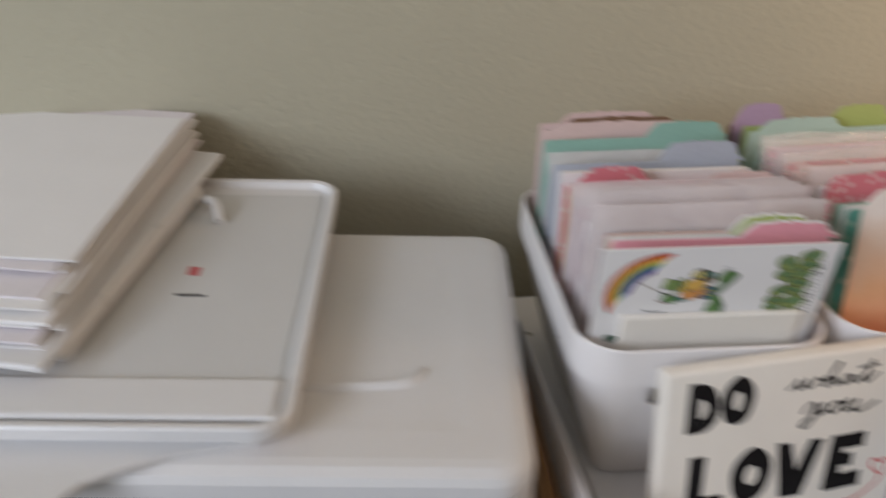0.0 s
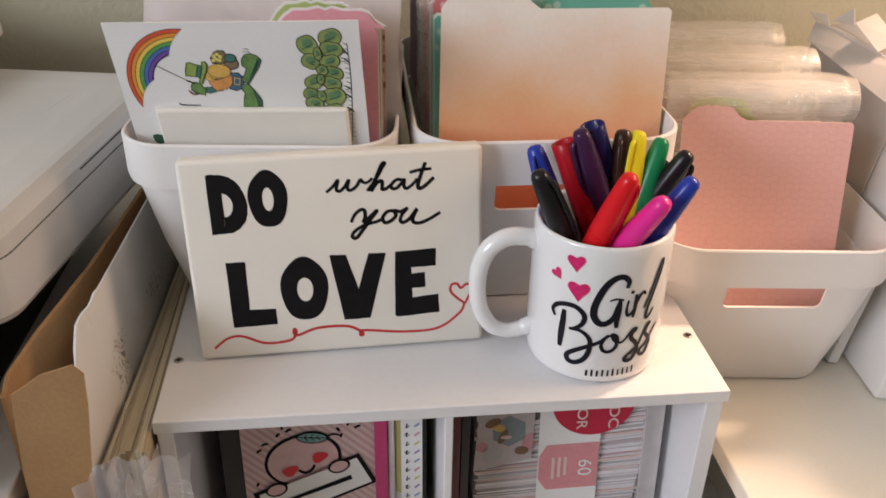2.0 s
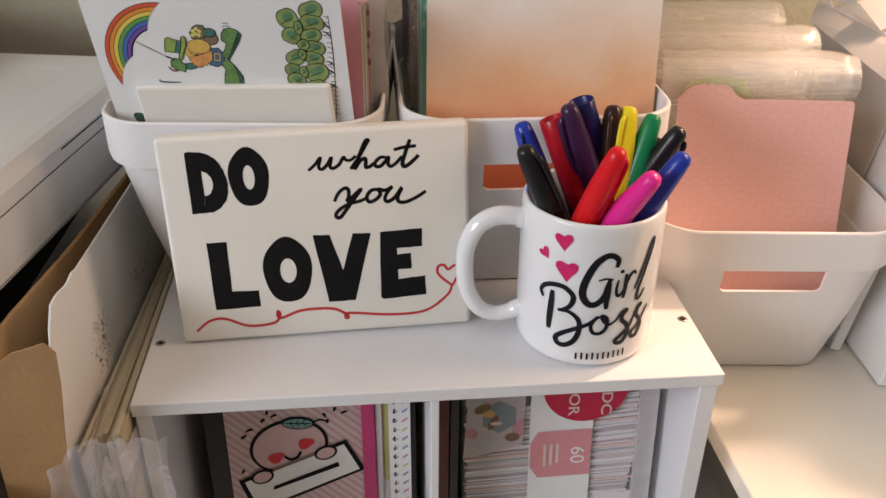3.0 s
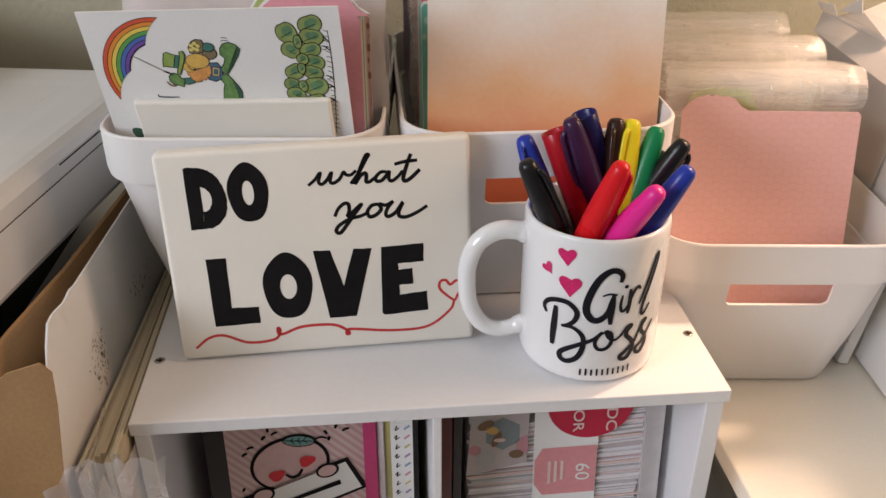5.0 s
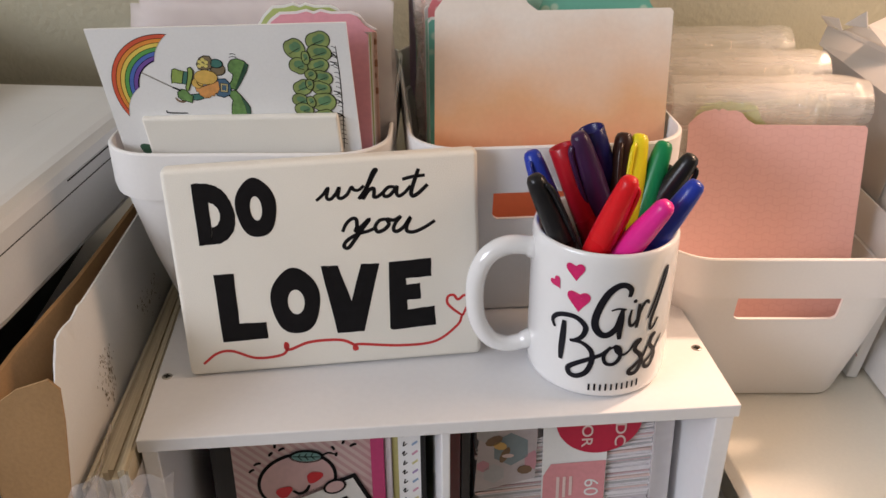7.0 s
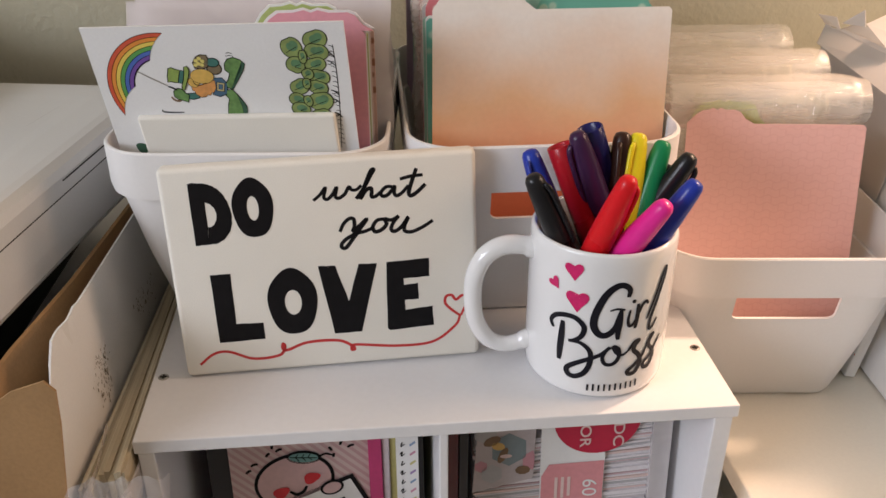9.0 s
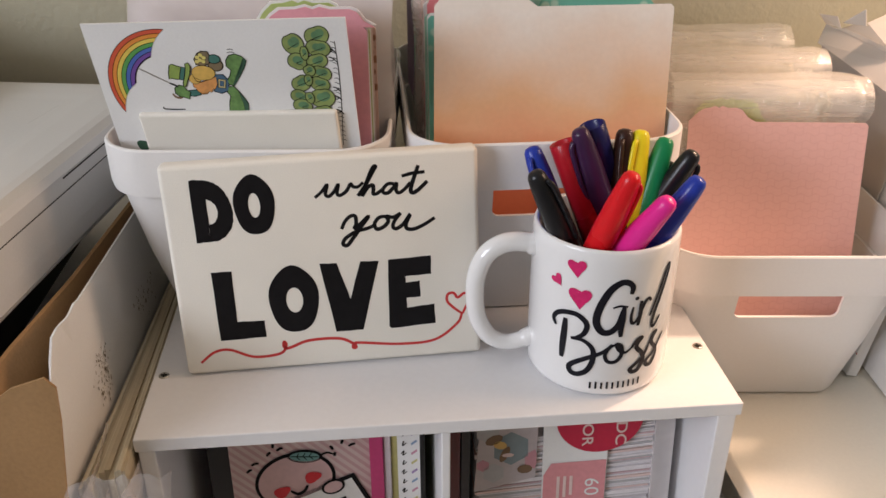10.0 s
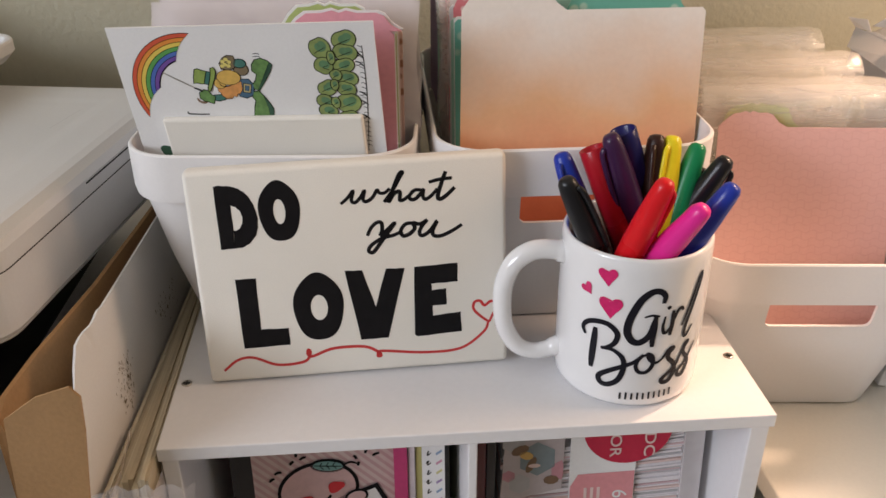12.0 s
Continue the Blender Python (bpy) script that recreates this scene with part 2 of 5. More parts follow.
def spline(points, per=8):
    """Catmull-Rom through the points."""
    p = [Vector(q) for q in points]
    p = [2 * p[0] - p[1]] + p + [2 * p[-1] - p[-2]]
    out = []
    for i in range(1, len(p) - 2):
        for k in range(per):
            t = k / per
            out.append(0.5 * (2 * p[i] + (p[i + 1] - p[i - 1]) * t + (2 * p[i - 1] - 5 * p[i] + 4 * p[i + 1] - p[i + 2]) * t * t
                              + (3 * p[i] - p[i - 1] - 3 * p[i + 1] + p[i + 2]) * t ** 3))
    return out + [p[-2]]


def tube(points, radius, n=10, flat=1.0, bm=None):
    """A round rod along the points; radius is a number or one for each point."""
    bm = bm or bmesh.new()
    pts = [Vector(p) for p in points]
    rad = radius if isinstance(radius, (list, tuple)) else [radius] * len(pts)
    rings, side = [], None
    for i, p in enumerate(pts):
        d = (pts[min(i + 1, len(pts) - 1)] - pts[max(i - 1, 0)]).normalized()
        if side is None:
            side = d.orthogonal().normalized()
        side = (side - d * side.dot(d)).normalized()
        up = d.cross(side)
        rings.append([bm.verts.new(p + rad[i] * (math.cos(2 * math.pi * k / n) * side + flat * math.sin(2 * math.pi * k / n) * up)) for k in range(n)])
    for a, b in zip(rings, rings[1:]):
        for k in range(n):
            bm.faces.new((a[k], a[(k + 1) % n], b[(k + 1) % n], b[k]))
    bm.faces.new(rings[0][::-1])
    bm.faces.new(rings[-1])
    return bm


def ribbon(points, width, put, per=8, taper=0.45, bm=None):
    """A pen stroke: a flat band along the 2D points, laid on a surface by put(x, y)."""
    bm = bm or bmesh.new()
    c = spline(points, per)
    n = len(c)
    left, right = [], []
    for i, p in enumerate(c):
        d = c[min(i + 1, n - 1)] - c[max(i - 1, 0)]
        d = d.normalized() if d.length > 1e-9 else Vector((1, 0))
        w = width / 2 * (taper + (1 - taper) * math.sin(math.pi * min(1, max(0, (i + 0.8) / (n + 0.6)))) ** 0.5)
        if callable(width):
            w = width(i / (n - 1), d) / 2
        left.append(bm.verts.new(put(p.x - d.y * w, p.y + d.x * w)))
        right.append(bm.verts.new(put(p.x + d.y * w, p.y - d.x * w)))
    for i in range(n - 1):
        bm.faces.new((left[i], right[i], right[i + 1], left[i + 1]))
    return bm


def disc(cx, cy, rx, ry, put, n=28, turn=0.0, wob=0.0, bm=None):
    bm = bm or bmesh.new()
    vs = []
    for k in range(n):
        a = 2 * math.pi * k / n
        w = 1 + wob * math.sin(3 * a + cx)
        x, y = rx * w * math.cos(a), ry * w * math.sin(a)
        vs.append(bm.verts.new(put(cx + x * math.cos(turn) - y * math.sin(turn), cy + x * math.sin(turn) + y * math.cos(turn))))
    bm.faces.new(vs)
    return bm


def plate(points, put, bm=None):
    bm = bm or bmesh.new()
    bm.faces.new([bm.verts.new(put(x, y)) for x, y in points])
    return bm


def plane_pose(o, ex, ey):
    ex = Vector(ex).normalized()
    ey = Vector(ey)
    ey = (ey - ex * ey.dot(ex)).normalized()
    n = ex.cross(ey)
    return Matrix(((ex.x, ey.x, n.x, o[0]), (ex.y, ey.y, n.y, o[1]), (ex.z, ey.z, n.z, o[2]), (0, 0, 0, 1)))


def flat_at(h):
    return lambda x, y: Vector((x / 1000, y / 1000, h))


def lettering(text, w, h, bold=0.0, shear=0.0, depth=0.0):
    """Words in the built-in font, as a bmesh that fills w by h from the origin."""
    cu = bpy.data.curves.new("lettering", "FONT")
    cu.body, cu.offset, cu.shear, cu.resolution_u = text, bold, shear, 6
    ob = new("lettering", cu)
    dg = bpy.context.evaluated_depsgraph_get()
    me = bpy.data.meshes.new_from_object(ob.evaluated_get(dg))
    bm = bmesh.new()
    bm.from_mesh(me)
    bpy.data.objects.remove(ob)
    bpy.data.curves.remove(cu)
    bpy.data.meshes.remove(me)
    xs, ys = [v.co.x for v in bm.verts], [v.co.y for v in bm.verts]
    for v in bm.verts:
        v.co = Vector(((v.co.x - min(xs)) / (max(xs) - min(xs)) * w, (v.co.y - min(ys)) / (max(ys) - min(ys)) * h, 0))
    return bm


def moved(bm, put):
    for v in bm.verts:
        v.co = put(v.co.x, v.co.y)
    return bm


# ---- the room ----
WALL_Y = 0.56


def structure(name, bm, mat, label):
    return tagged(part(name, bm, mat), label, name.split("_")[0], kind="structure")


structure("wall_north", box(-2.2, 2.4, WALL_Y, WALL_Y + 0.12, 0, 2.5), WALL, "beige-olive painted wall with a light texture")
structure("wall_south", box(-2.2, 2.4, -2.6, -2.48, 0, 2.5), WALL, "beige painted wall behind the viewer")
structure("wall_west", box(-2.32, -2.2, -2.6, WALL_Y + 0.12, 0, 2.5), WALL, "beige painted side wall of the room")
structure("wall_east", box(2.4, 2.52, -2.6, WALL_Y + 0.12, 0, 2.5), WALL, "beige painted side wall beside the desk")
structure("floor", box(-2.32, 2.52, -2.6, WALL_Y + 0.12, -0.1, 0), FLOOR, "brown carpeted floor under the desk")
structure("ceiling", box(-2.32, 2.52, -2.6, WALL_Y + 0.12, 2.5, 2.6), CEIL, "plain white ceiling of the room")

# ---- desk and the boards beside the shelf ----
desk = thing("desk", "white desk against the wall under shelf and printer", "desk")
part("desktop", box(-0.9, 1.5, -0.02, WALL_Y - 0.003, 0.715, 0.745, 0.003), MELAMINE, desk)
for x in (-0.85, 1.44):
    for y in (0.03, 0.48):
        part("leg", box(x, x + 0.05, y, y + 0.05, 0, 0.7148), MELAMINE, desk)

TABLE_Z = 0.918
rack = thing("desk_riser", "cream-white riser board standing on the desk", "riser")
part("top_board", box(0.584, 1.35, -0.01, WALL_Y - 0.005, TABLE_Z - 0.016, TABLE_Z, 0.0015), CREAM_BOARD, rack)
for x in (0.66, 1.30):
    part("side_panel", box(x, x + 0.016, 0.01, WALL_Y - 0.01, 0.7452, TABLE_Z - 0.0162), CREAM_BOARD, rack)

PR_Z = 0.985
stand = thing("printer_stand", "white board stand under the printer on the desk", "stand")
part("top_board", box(-0.5, 0.150, -0.03, WALL_Y - 0.005, PR_Z - 0.016, PR_Z, 0.0015), MELAMINE, stand)
for x in (-0.48, 0.11):
    part("side_panel", box(x, x + 0.016, 0.02, WALL_Y - 0.01, 0.7452, PR_Z - 0.0162), MELAMINE, stand)

# ---- the cube shelf ----
shelf = thing("cube_shelf", "small white two-cubby shelf with visible screws on its top", "shelf")
SX0, SX1, SY0, SY1 = 0.2195, 0.560, 0.1298, 0.49
part("top_panel", box(SX0, SX1, SY0, SY1, 0.9914, 1.0, 0.0008), MELAMINE, shelf)
part("side_panel", box(0.2210, 0.2300, SY0 + 0.001, SY1, 0.7452, 0.9912, 0.0008), MELAMINE, shelf)
part("side_panel", box(0.5465, 0.5575, SY0 + 0.001, SY1, 0.7452, 0.9910, 0.0008), MELAMINE, shelf)
part("divider", box(0.3868, 0.3918, SY0 + 0.001, SY1 - 0.006, 0.7562, 0.9918, 0.0006), MELAMINE, shelf)
part("bottom_panel", box(0.2302, 0.5463, SY0 + 0.001, SY1, 0.7452, 0.756), MELAMINE, shelf)
part("back_panel", box(0.2302, 0.5463, SY1 - 0.005, SY1, 0.7562, 0.9912), MELAMINE, shelf)
for x in (0.2257, 0.5538):
    for y in (0.188, 0.43):
        s = part("screw", lathe([(0, 1.0001), (0.0012, 1.0001), (0.0026, 1.0007), (0.0031, 1.0003), (0.0032, 0.9995)], 20), SCREW_METAL, shelf, smooth=True)
        s.location = (x, y, 0)
        c = box(-0.0019, 0.0019, -0.00035, 0.00035, 1.0004, 1.0009)
        box(-0.00035, 0.00035, -0.0019, 0.0019, 1.0004, 1.00085, bm=c)
        part("cross_slot", c, DARK, s)


# ---- storage boxes ----
def round_rect(hw, hd, r, n=8):
    out = []
    for cx, cy, a0 in ((hw - r, hd - r, 0), (-hw + r, hd - r, 90), (-hw + r, -hd + r, 180), (hw - r, -hd + r, 270)):
        for k in range(n + 1):
            a = radians(a0 + 90 * k / n)
            out.append((cx + r * math.cos(a), cy + r * math.sin(a)))
    return out


BOX_H = 0.128


def storage_box(label, m):
    ob = thing("storage_box", label, "storage box", m, "white storage boxes")
    bm = bmesh.new()
    hw, hd, rad, th = 0.0850, 0.12, 0.032, 0.0025
    def ring_loft(prof, caps):
        rings = [[bm.verts.new((x, y, z)) for x, y in round_rect(hw - i, hd - i, max(0.008, rad - i * 0.6))] for z, i in prof]
        n = len(rings[0])
        for a, b in zip(rings, rings[1:] if caps else rings[1:] + rings[:1]):
            for k in range(n):
                bm.faces.new((a[k], a[(k + 1) % n], b[(k + 1) % n], b[k]))
        if caps:
            bm.faces.new(rings[0][::-1])
            bm.faces.new(rings[-1])

    ring_loft([(0.0972, 0.0034), (0.0985, 0.0008), (0.103, 0.0), (BOX_H - 0.001, 0.0), (BOX_H, 0.0008), (BOX_H, th - 0.0006), (BOX_H - 0.001, th), (0.0972, th + 0.002)], False)
    rim = part("rim", bm, PLASTIC, ob, smooth=True)
    rim.data.set_sharp_from_angle(angle=radians(35))
    bm = bmesh.new()
    ring_loft([(0.0, 0.0300), (0.0012, 0.0272), (0.004, 0.0258), (0.050, 0.0140), (0.0971, 0.0046), (0.0971, 0.0046 + th), (0.05, 0.0140 + th), (0.004, 0.0258 + th)], True)
    body = part("body", bm, PLASTIC, ob, smooth=True)
    # hand slot cut through the front wall
    cut = bmesh.new()
    low = [cut.verts.new((x, -hd - 0.02, z + 0.0925)) for x, z in round_rect(0.0348, 0.0150, 0.0045, 5)]
    high = [cut.verts.new((x, -hd + 0.045, z + 0.0925)) for x, z in round_rect(0.0348, 0.0150, 0.0045, 5)]
    cut.faces.new(low)
    cut.faces.new(high[::-1])
    for k in range(len(low)):
        cut.faces.new((low[k], high[k], high[(k + 1) % len(low)], low[(k + 1) % len(low)]))
    bmesh.ops.recalc_face_normals(cut, faces=cut.faces)
    tool = part("cutter", cut, PLASTIC)
    tool.matrix_world = m
    mod = body.modifiers.new("slot", "BOOLEAN")
    mod.object, mod.operation, mod.solver = tool, "DIFFERENCE", "EXACT"
    dg = bpy.context.evaluated_depsgraph_get()
    made = bpy.data.meshes.new_from_object(body.evaluated_get(dg))
    body.modifiers.clear()
    old, body.data = body.data, made
    bpy.data.meshes.remove(old)
    bpy.data.objects.remove(tool)
    body.data.shade_smooth()
    body.data.set_sharp_from_angle(angle=radians(35))
    return ob


BOX1 = pose(0.2900, 0.341, 1.0003, 0, 0, -5)
BOX2 = pose(0.4625, 0.3375, 1.0003, 0, 0, -0.5)
BOX3 = pose(0.6375, 0.3325, TABLE_Z + 0.0003, 0, 0, -5.4)
storage_box("white plastic storage box full of cards and folders on the shelf", BOX1)
storage_box("white plastic storage box with divider cards on the shelf", BOX2)
storage_box("white plastic storage box with pink card on the riser", BOX3)


# ---- cards, folders and sleeves in the boxes ----
def sheet(name, w, h, mat, m, label, category, th=0.0006, tab=None, bend=0.0, group="", rnd=0.002, deep=0.0):
    """A standing card: w wide, h high from its foot, with an optional tab (x0, x1, height) on top."""
    foot = [(0.013, -deep), (w - 0.013, -deep), (w, 0)] if deep else [(w, 0)]
    pts = [(0, 0)] + foot + [(w, h - rnd), (w - rnd, h)]
    if tab:
        a, b, t = tab
        up = [(b + 0.010, h), (b + 0.004, h + t * 0.35), (b, h + t * 0.85), (b - 0.004, h + t)]
        mid = [(b - (b - a) * f, h + t + (0.0012 if k % 2 else -0.0002)) for k, f in enumerate((0.3, 0.42, 0.5, 0.58, 0.7))]
        down = [(a + 0.006, h + t * 0.95), (a + 0.001, h + t * 0.6), (max(a - 0.004, 0.0), h + t * 0.05)]
        pts += up + mid + down
    if not tab or tab[0] > 0.008:
        pts += [(rnd, h), (0, h - rnd)]
    bm = slab(pts, -th / 2, th / 2)
    if bend:
        bmesh.ops.subdivide_edges(bm, edges=[e for e in bm.edges if e.calc_length() > 0.03], cuts=6, use_grid_fill=False)
        for v in bm.verts:
            v.co.z += bend * math.sin(math.pi * v.co.x / w)
    ob = part(name, bm, mat)
    ob.matrix_world = m
    return tagged(ob, label, category, group)


def pillow(name, w, h, mat, m, label, category, th, group="", seed=0, rough=1.0):
    """A soft clear packet standing upright: two wrinkled skins that meet at the edges."""
    r = random.Random(seed)
    nx, ny = 22, 16
    ph = [r.uniform(0, 6.3) for _ in range(6)]
    bm = bmesh.new()
    skins = []
    for side in (1, -1):
        grid = []
        for j in range(ny + 1):
            v = j / ny
            row = []
            for i in range(nx + 1):
                u = i / nx
                body = (math.sin(math.pi * u) ** 0.35) * (math.sin(math.pi * min(1, v * 0.98 + 0.01)) ** 0.4)
                crease = rough * (0.0010 * math.sin(23 * u + ph[0] + 5 * v) + 0.0012 * math.sin(17 * v + ph[1] - 6 * u) + 0.0007 * math.sin(41 * u - 19 * v + ph[2]))
                edge = rough * (0.0012 * math.sin(7 * u + ph[3]) + 0.0005 * math.sin(17 * u + ph[4]))
                curl = 0.006 * max(0, v - 0.82) / 0.18
                row.append(bm.verts.new((u * w + 0.0012 * math.sin(11 * v + ph[5]), v * (h + edge), side * body * th / 2 + crease * body - curl)))
            grid.append(row)
        for a, b in zip(grid, grid[1:]):
            for i in range(nx):
                bm.faces.new((a[i], a[i + 1], b[i + 1], b[i]))
        skins.append(grid)
    ob = part(name, bm, mat, smooth=True)
    ob.matrix_world = m
    return tagged(ob, label, category, group)


def roll_packet(w, drop, rx, rz, m, label, group, seed):
    """A bundle of clear film folded over at the top: a soft crinkled roll with its skirt hanging below."""
    r = random.Random(seed)
    ob = thing("cellophane_packet", label, "packet", m, group)
    ph = [r.uniform(0, 6.3) for _ in range(6)]
    nu, nk = 40, 20
    for nm, scale in (("outer_fold", 1.0), ("inner_fold", 0.72)):
        bm = bmesh.new()
        rows = []
        for i in range(nu + 1):
            u = i / nu
            end = 1 - 0.10 * math.exp(-((1 - u) / 0.05) ** 2)
            row = []
            for k in range(nk + 1):
                a = math.pi * (-0.45 + 1.55 * k / nk)
                c = 1 + 0.03 * math.sin(6 * u + ph[0]) + 0.012 * math.sin(31 * u + 3 * a + ph[1]) + 0.02 * math.sin(13 * u - 5 * a + ph[2])
                s = scale * end * c
                row.append(bm.verts.new((w * u - (0.004 if scale < 1 else 0) * u, -rx * s * math.cos(a), rz * s * math.sin(a))))
            y0 = row[0].co.y
            for q in range(1, 5):
                row.insert(0, bm.verts.new((w * u, y0 + 0.0016 * math.sin(13 * u + q + ph[3]), -rz * 0.9 - drop * q / 4)))
            rows.append(row)
        for p, q in zip(rows, rows[1:]):
            for k in range(len(p) - 1):
                bm.faces.new((p[k], p[k + 1], q[k + 1], q[k]))
        part(nm, bm, CELLO, ob, smooth=True)
    # crumpled strip added across the front of the roll; its yellow tint imitates gold glints
    bm = bmesh.new()
    rows = []
    for i in range(81):
        u = 0.10 + 0.68 * i / 80
        row = []
        for k in range(6):
            a = math.pi * (-0.30 + 0.085 * k + 0.05 * math.sin(9 * u + ph[4]))
            s = 1.04 + r.uniform(-0.055, 0.085)
            row.append(bm.verts.new((w * u + r.uniform(-0.0006, 0.0006), -rx * s * math.cos(a), rz * s * math.sin(a))))
        rows.append(row)
    for p, q in zip(rows, rows[1:]):
        for k in range(5):
            bm.faces.new((p[k], p[k + 1], q[k + 1], q[k]))
    part("crumpled_flap", bm, GLINT_FILM, ob)
    return ob


def stand_at(x, y, z, lean=0.0, yaw=0.0, roll=0.0):
    """Pose of a standing sheet by its lower left corner; lean: degrees that it leans back."""
    return pose(x, y, z, 90 - lean, 0, yaw) @ pose(0, 0, 0, 0, 0, roll)


rng = random.Random(5)
# greeting card that leans forward over the rim of the first box
card = thing("greeting_card", "white greeting card with rainbow, clovers and green figure print", "card",
             plane_pose((0.2030, 0.2345, 1.1988), (0.989, -0.142, 0.034), (-0.064, -0.215, 0.975)))
part("card_sheet", slab([(-0.001, -0.0006), (-0.001, -0.140), (0.142, -0.140), (0.1424, -0.0002)], -0.0012, 0.0), PAPER, card)
cp = flat_at(0.00012)
RAINBOW = [plain("rainbow_red", (0.62, 0.09, 0.04)), plain("rainbow_orange", (0.72, 0.26, 0.04)), plain("rainbow_yellow", (0.74, 0.56, 0.10)),
           plain("rainbow_green", (0.10, 0.33, 0.08)), plain("rainbow_blue", (0.07, 0.14, 0.45)), plain("rainbow_violet", (0.16, 0.07, 0.32))]


def arc_point(r, f):
    k = (r - 19.5) / 14.8
    a = radians((109 - 26 * k) * (1 - f) + (174 + 34 * k) * f)
    return 39.2 + r * math.cos(a), -38.7 + r * math.sin(a)


def arc_band(r0, r1, put, n=28):
    bm = bmesh.new()
    steps = max(1, round((r1 - r0) / 1.5))
    rings = [[bm.verts.new(put(*arc_point(r0 + (r1 - r0) * j / steps, k / n))) for k in range(n + 1)] for j in range(steps + 1)]
    for a, b in zip(rings, rings[1:]):
        for k in range(n):
            bm.faces.new((a[k], a[k + 1], b[k + 1], b[k]))
    return bm


part("rainbow_outline", arc_band(19.1, 34.7, cp), INK, card)
for k, mt in enumerate(RAINBOW):
    r1 = 34.3 - k * 2.47
    part("rainbow_stripe", arc_band(r1 - 2.1, r1, flat_at(0.0002)), mt, card)
OUT = flat_at(0.00012)
LEAF_EDGE = material("clover_edge_print", (0.235, 0.30, 0.095), 0.6, vary=0.35, fine=150, coarse=140)
LEAF_CORE = material("clover_core_print", (0.10, 0.215, 0.105), 0.6, vary=0.35, fine=150, coarse=160)
DARK_GREEN = plain("dark_green_print", (0.035, 0.10, 0.06))


def blob(cx, cy, rx, ry, put, turn=0.0, lobe=0.0, n=22):
    """A rounded leaf, notched on its outer end."""
    pts = []
    for k in range(n):
        a = 2 * math.pi * k / n
        w = 1 - lobe * math.exp(-(((a - math.pi * 0.5 + math.pi) % (2 * math.pi) - math.pi) / 0.35) ** 2)
        x, y = rx * w * math.cos(a), ry * w * math.sin(a)
        pts.append((cx + x * math.cos(turn) - y * math.sin(turn), cy + x * math.sin(turn) + y * math.cos(turn)))
    bm = plate(pts, put)
    bmesh.ops.triangulate(bm, faces=bm.faces)
    return bm


LEAVES = ((125.8, -10.1, 5.8, 4.9, 0.3), (125.7, -17.4, 5.8, 4.4, -0.2), (112.4, -14.6, 4.9, 5.6, 0.4), (113.1, -25.1, 4.5, 4.4, 2.6), (124.1, -25.1, 5.1, 3.9, 0.2), (125.2, -32.7, 5.1, 4.1, -0.3),
          (113.5, -38.4, 4.9, 4.2, 0.5), (123.8, -39.2, 4.9, 3.8, -0.4), (111.2, -47.2, 4.5, 3.8, 2.4), (124.1, -48.1, 6.1, 5.4, 0.1), (112.2, -53.0, 4.7, 3.8, 2.8), (123.3, -58.1, 5.3, 4.7, 0.2), (110.8, -62, 4.9, 4.2, 0.6),
          (117.8, -20.0, 1.8, 3.6, 0.0), (119.1, -30.5, 2.7, 3.0, 0.5), (117.7, -36.4, 1.8, 3.0, 0.0), (117.0, -47.5, 2.0, 3.2, 0.2))
for k, (cx, cy, rx, ry, turn) in enumerate(LEAVES):
    lift = 0.00015 + 0.00003 * k
    part("clover_outline", blob(cx, cy, rx * 1.12 + 0.5, ry * 1.12 + 0.5, flat_at(lift), turn, 0.14), INK, card)
    leaf = part("clover_leaf", blob(cx, cy, rx * 1.12, ry * 1.12, flat_at(lift + 0.00001), turn, 0.16), LEAF_EDGE, card)
    part("leaf_core", blob(cx + 0.10 * rx, cy + 0.18 * ry, rx * 0.66, ry * 0.58, flat_at(lift + 0.000017), turn + 0.2, 0.25, 16), LEAF_CORE, leaf)
    part("leaf_vein", ribbon([(cx - rx * 0.75 * math.cos(turn), cy - ry * 0.55), (cx - 0.1 * rx, cy - 0.25 * ry), (cx + rx * 0.55, cy + 0.05 * ry)], 0.4, flat_at(lift + 0.000024), 4), INK, leaf)
grass = bmesh.new()
ribbon([(135.0, -13.5), (135.2, -30), (134.4, -50), (132.0, -80)], 0.55, OUT, bm=grass)
for k in range(21):
    y = -15 - 3.1 * k
    ribbon([(135.2 - 0.045 * k, y), (134.0 - 0.045 * k, y + 0.9), (132.6 - 0.05 * k, y + 1.4 - 0.7 * (k % 2))], 0.38, OUT, 3, bm=grass)
for y in (-17.5, -23, -41.5, -47, -56):
    ribbon([(135.0, y - 3), (132.8, y - 0.6), (130.6, y + 0.2)], 0.75, OUT, 4, bm=grass)
    ribbon([(133.6, y - 1.4), (132.2, y - 2.2), (130.8, y - 2.0)], 0.5, OUT, 4, bm=grass)
part("grass_print", grass, INK, card)
# the printed figure, kept to plain coloured shapes
LIMEP = material("lime_print", (0.27, 0.37, 0.085), 0.6, vary=0.2, coarse=160)
GREENP = material("green_print", (0.13, 0.255, 0.075), 0.6, vary=0.35, coarse=140)
ORANGEP = material("orange_print", (0.66, 0.30, 0.09), 0.6, vary=0.2, coarse=160)
GOLDP = material("gold_print", (0.68, 0.43, 0.10), 0.6, vary=0.12, coarse=160)
TEALP = plain("teal_print", (0.05, 0.17, 0.14))
SLATEP = plain("slate_blue_print", (0.06, 0.13, 0.21))
BAGP = plain("bag_brown_print", (0.20, 0.15, 0.085))


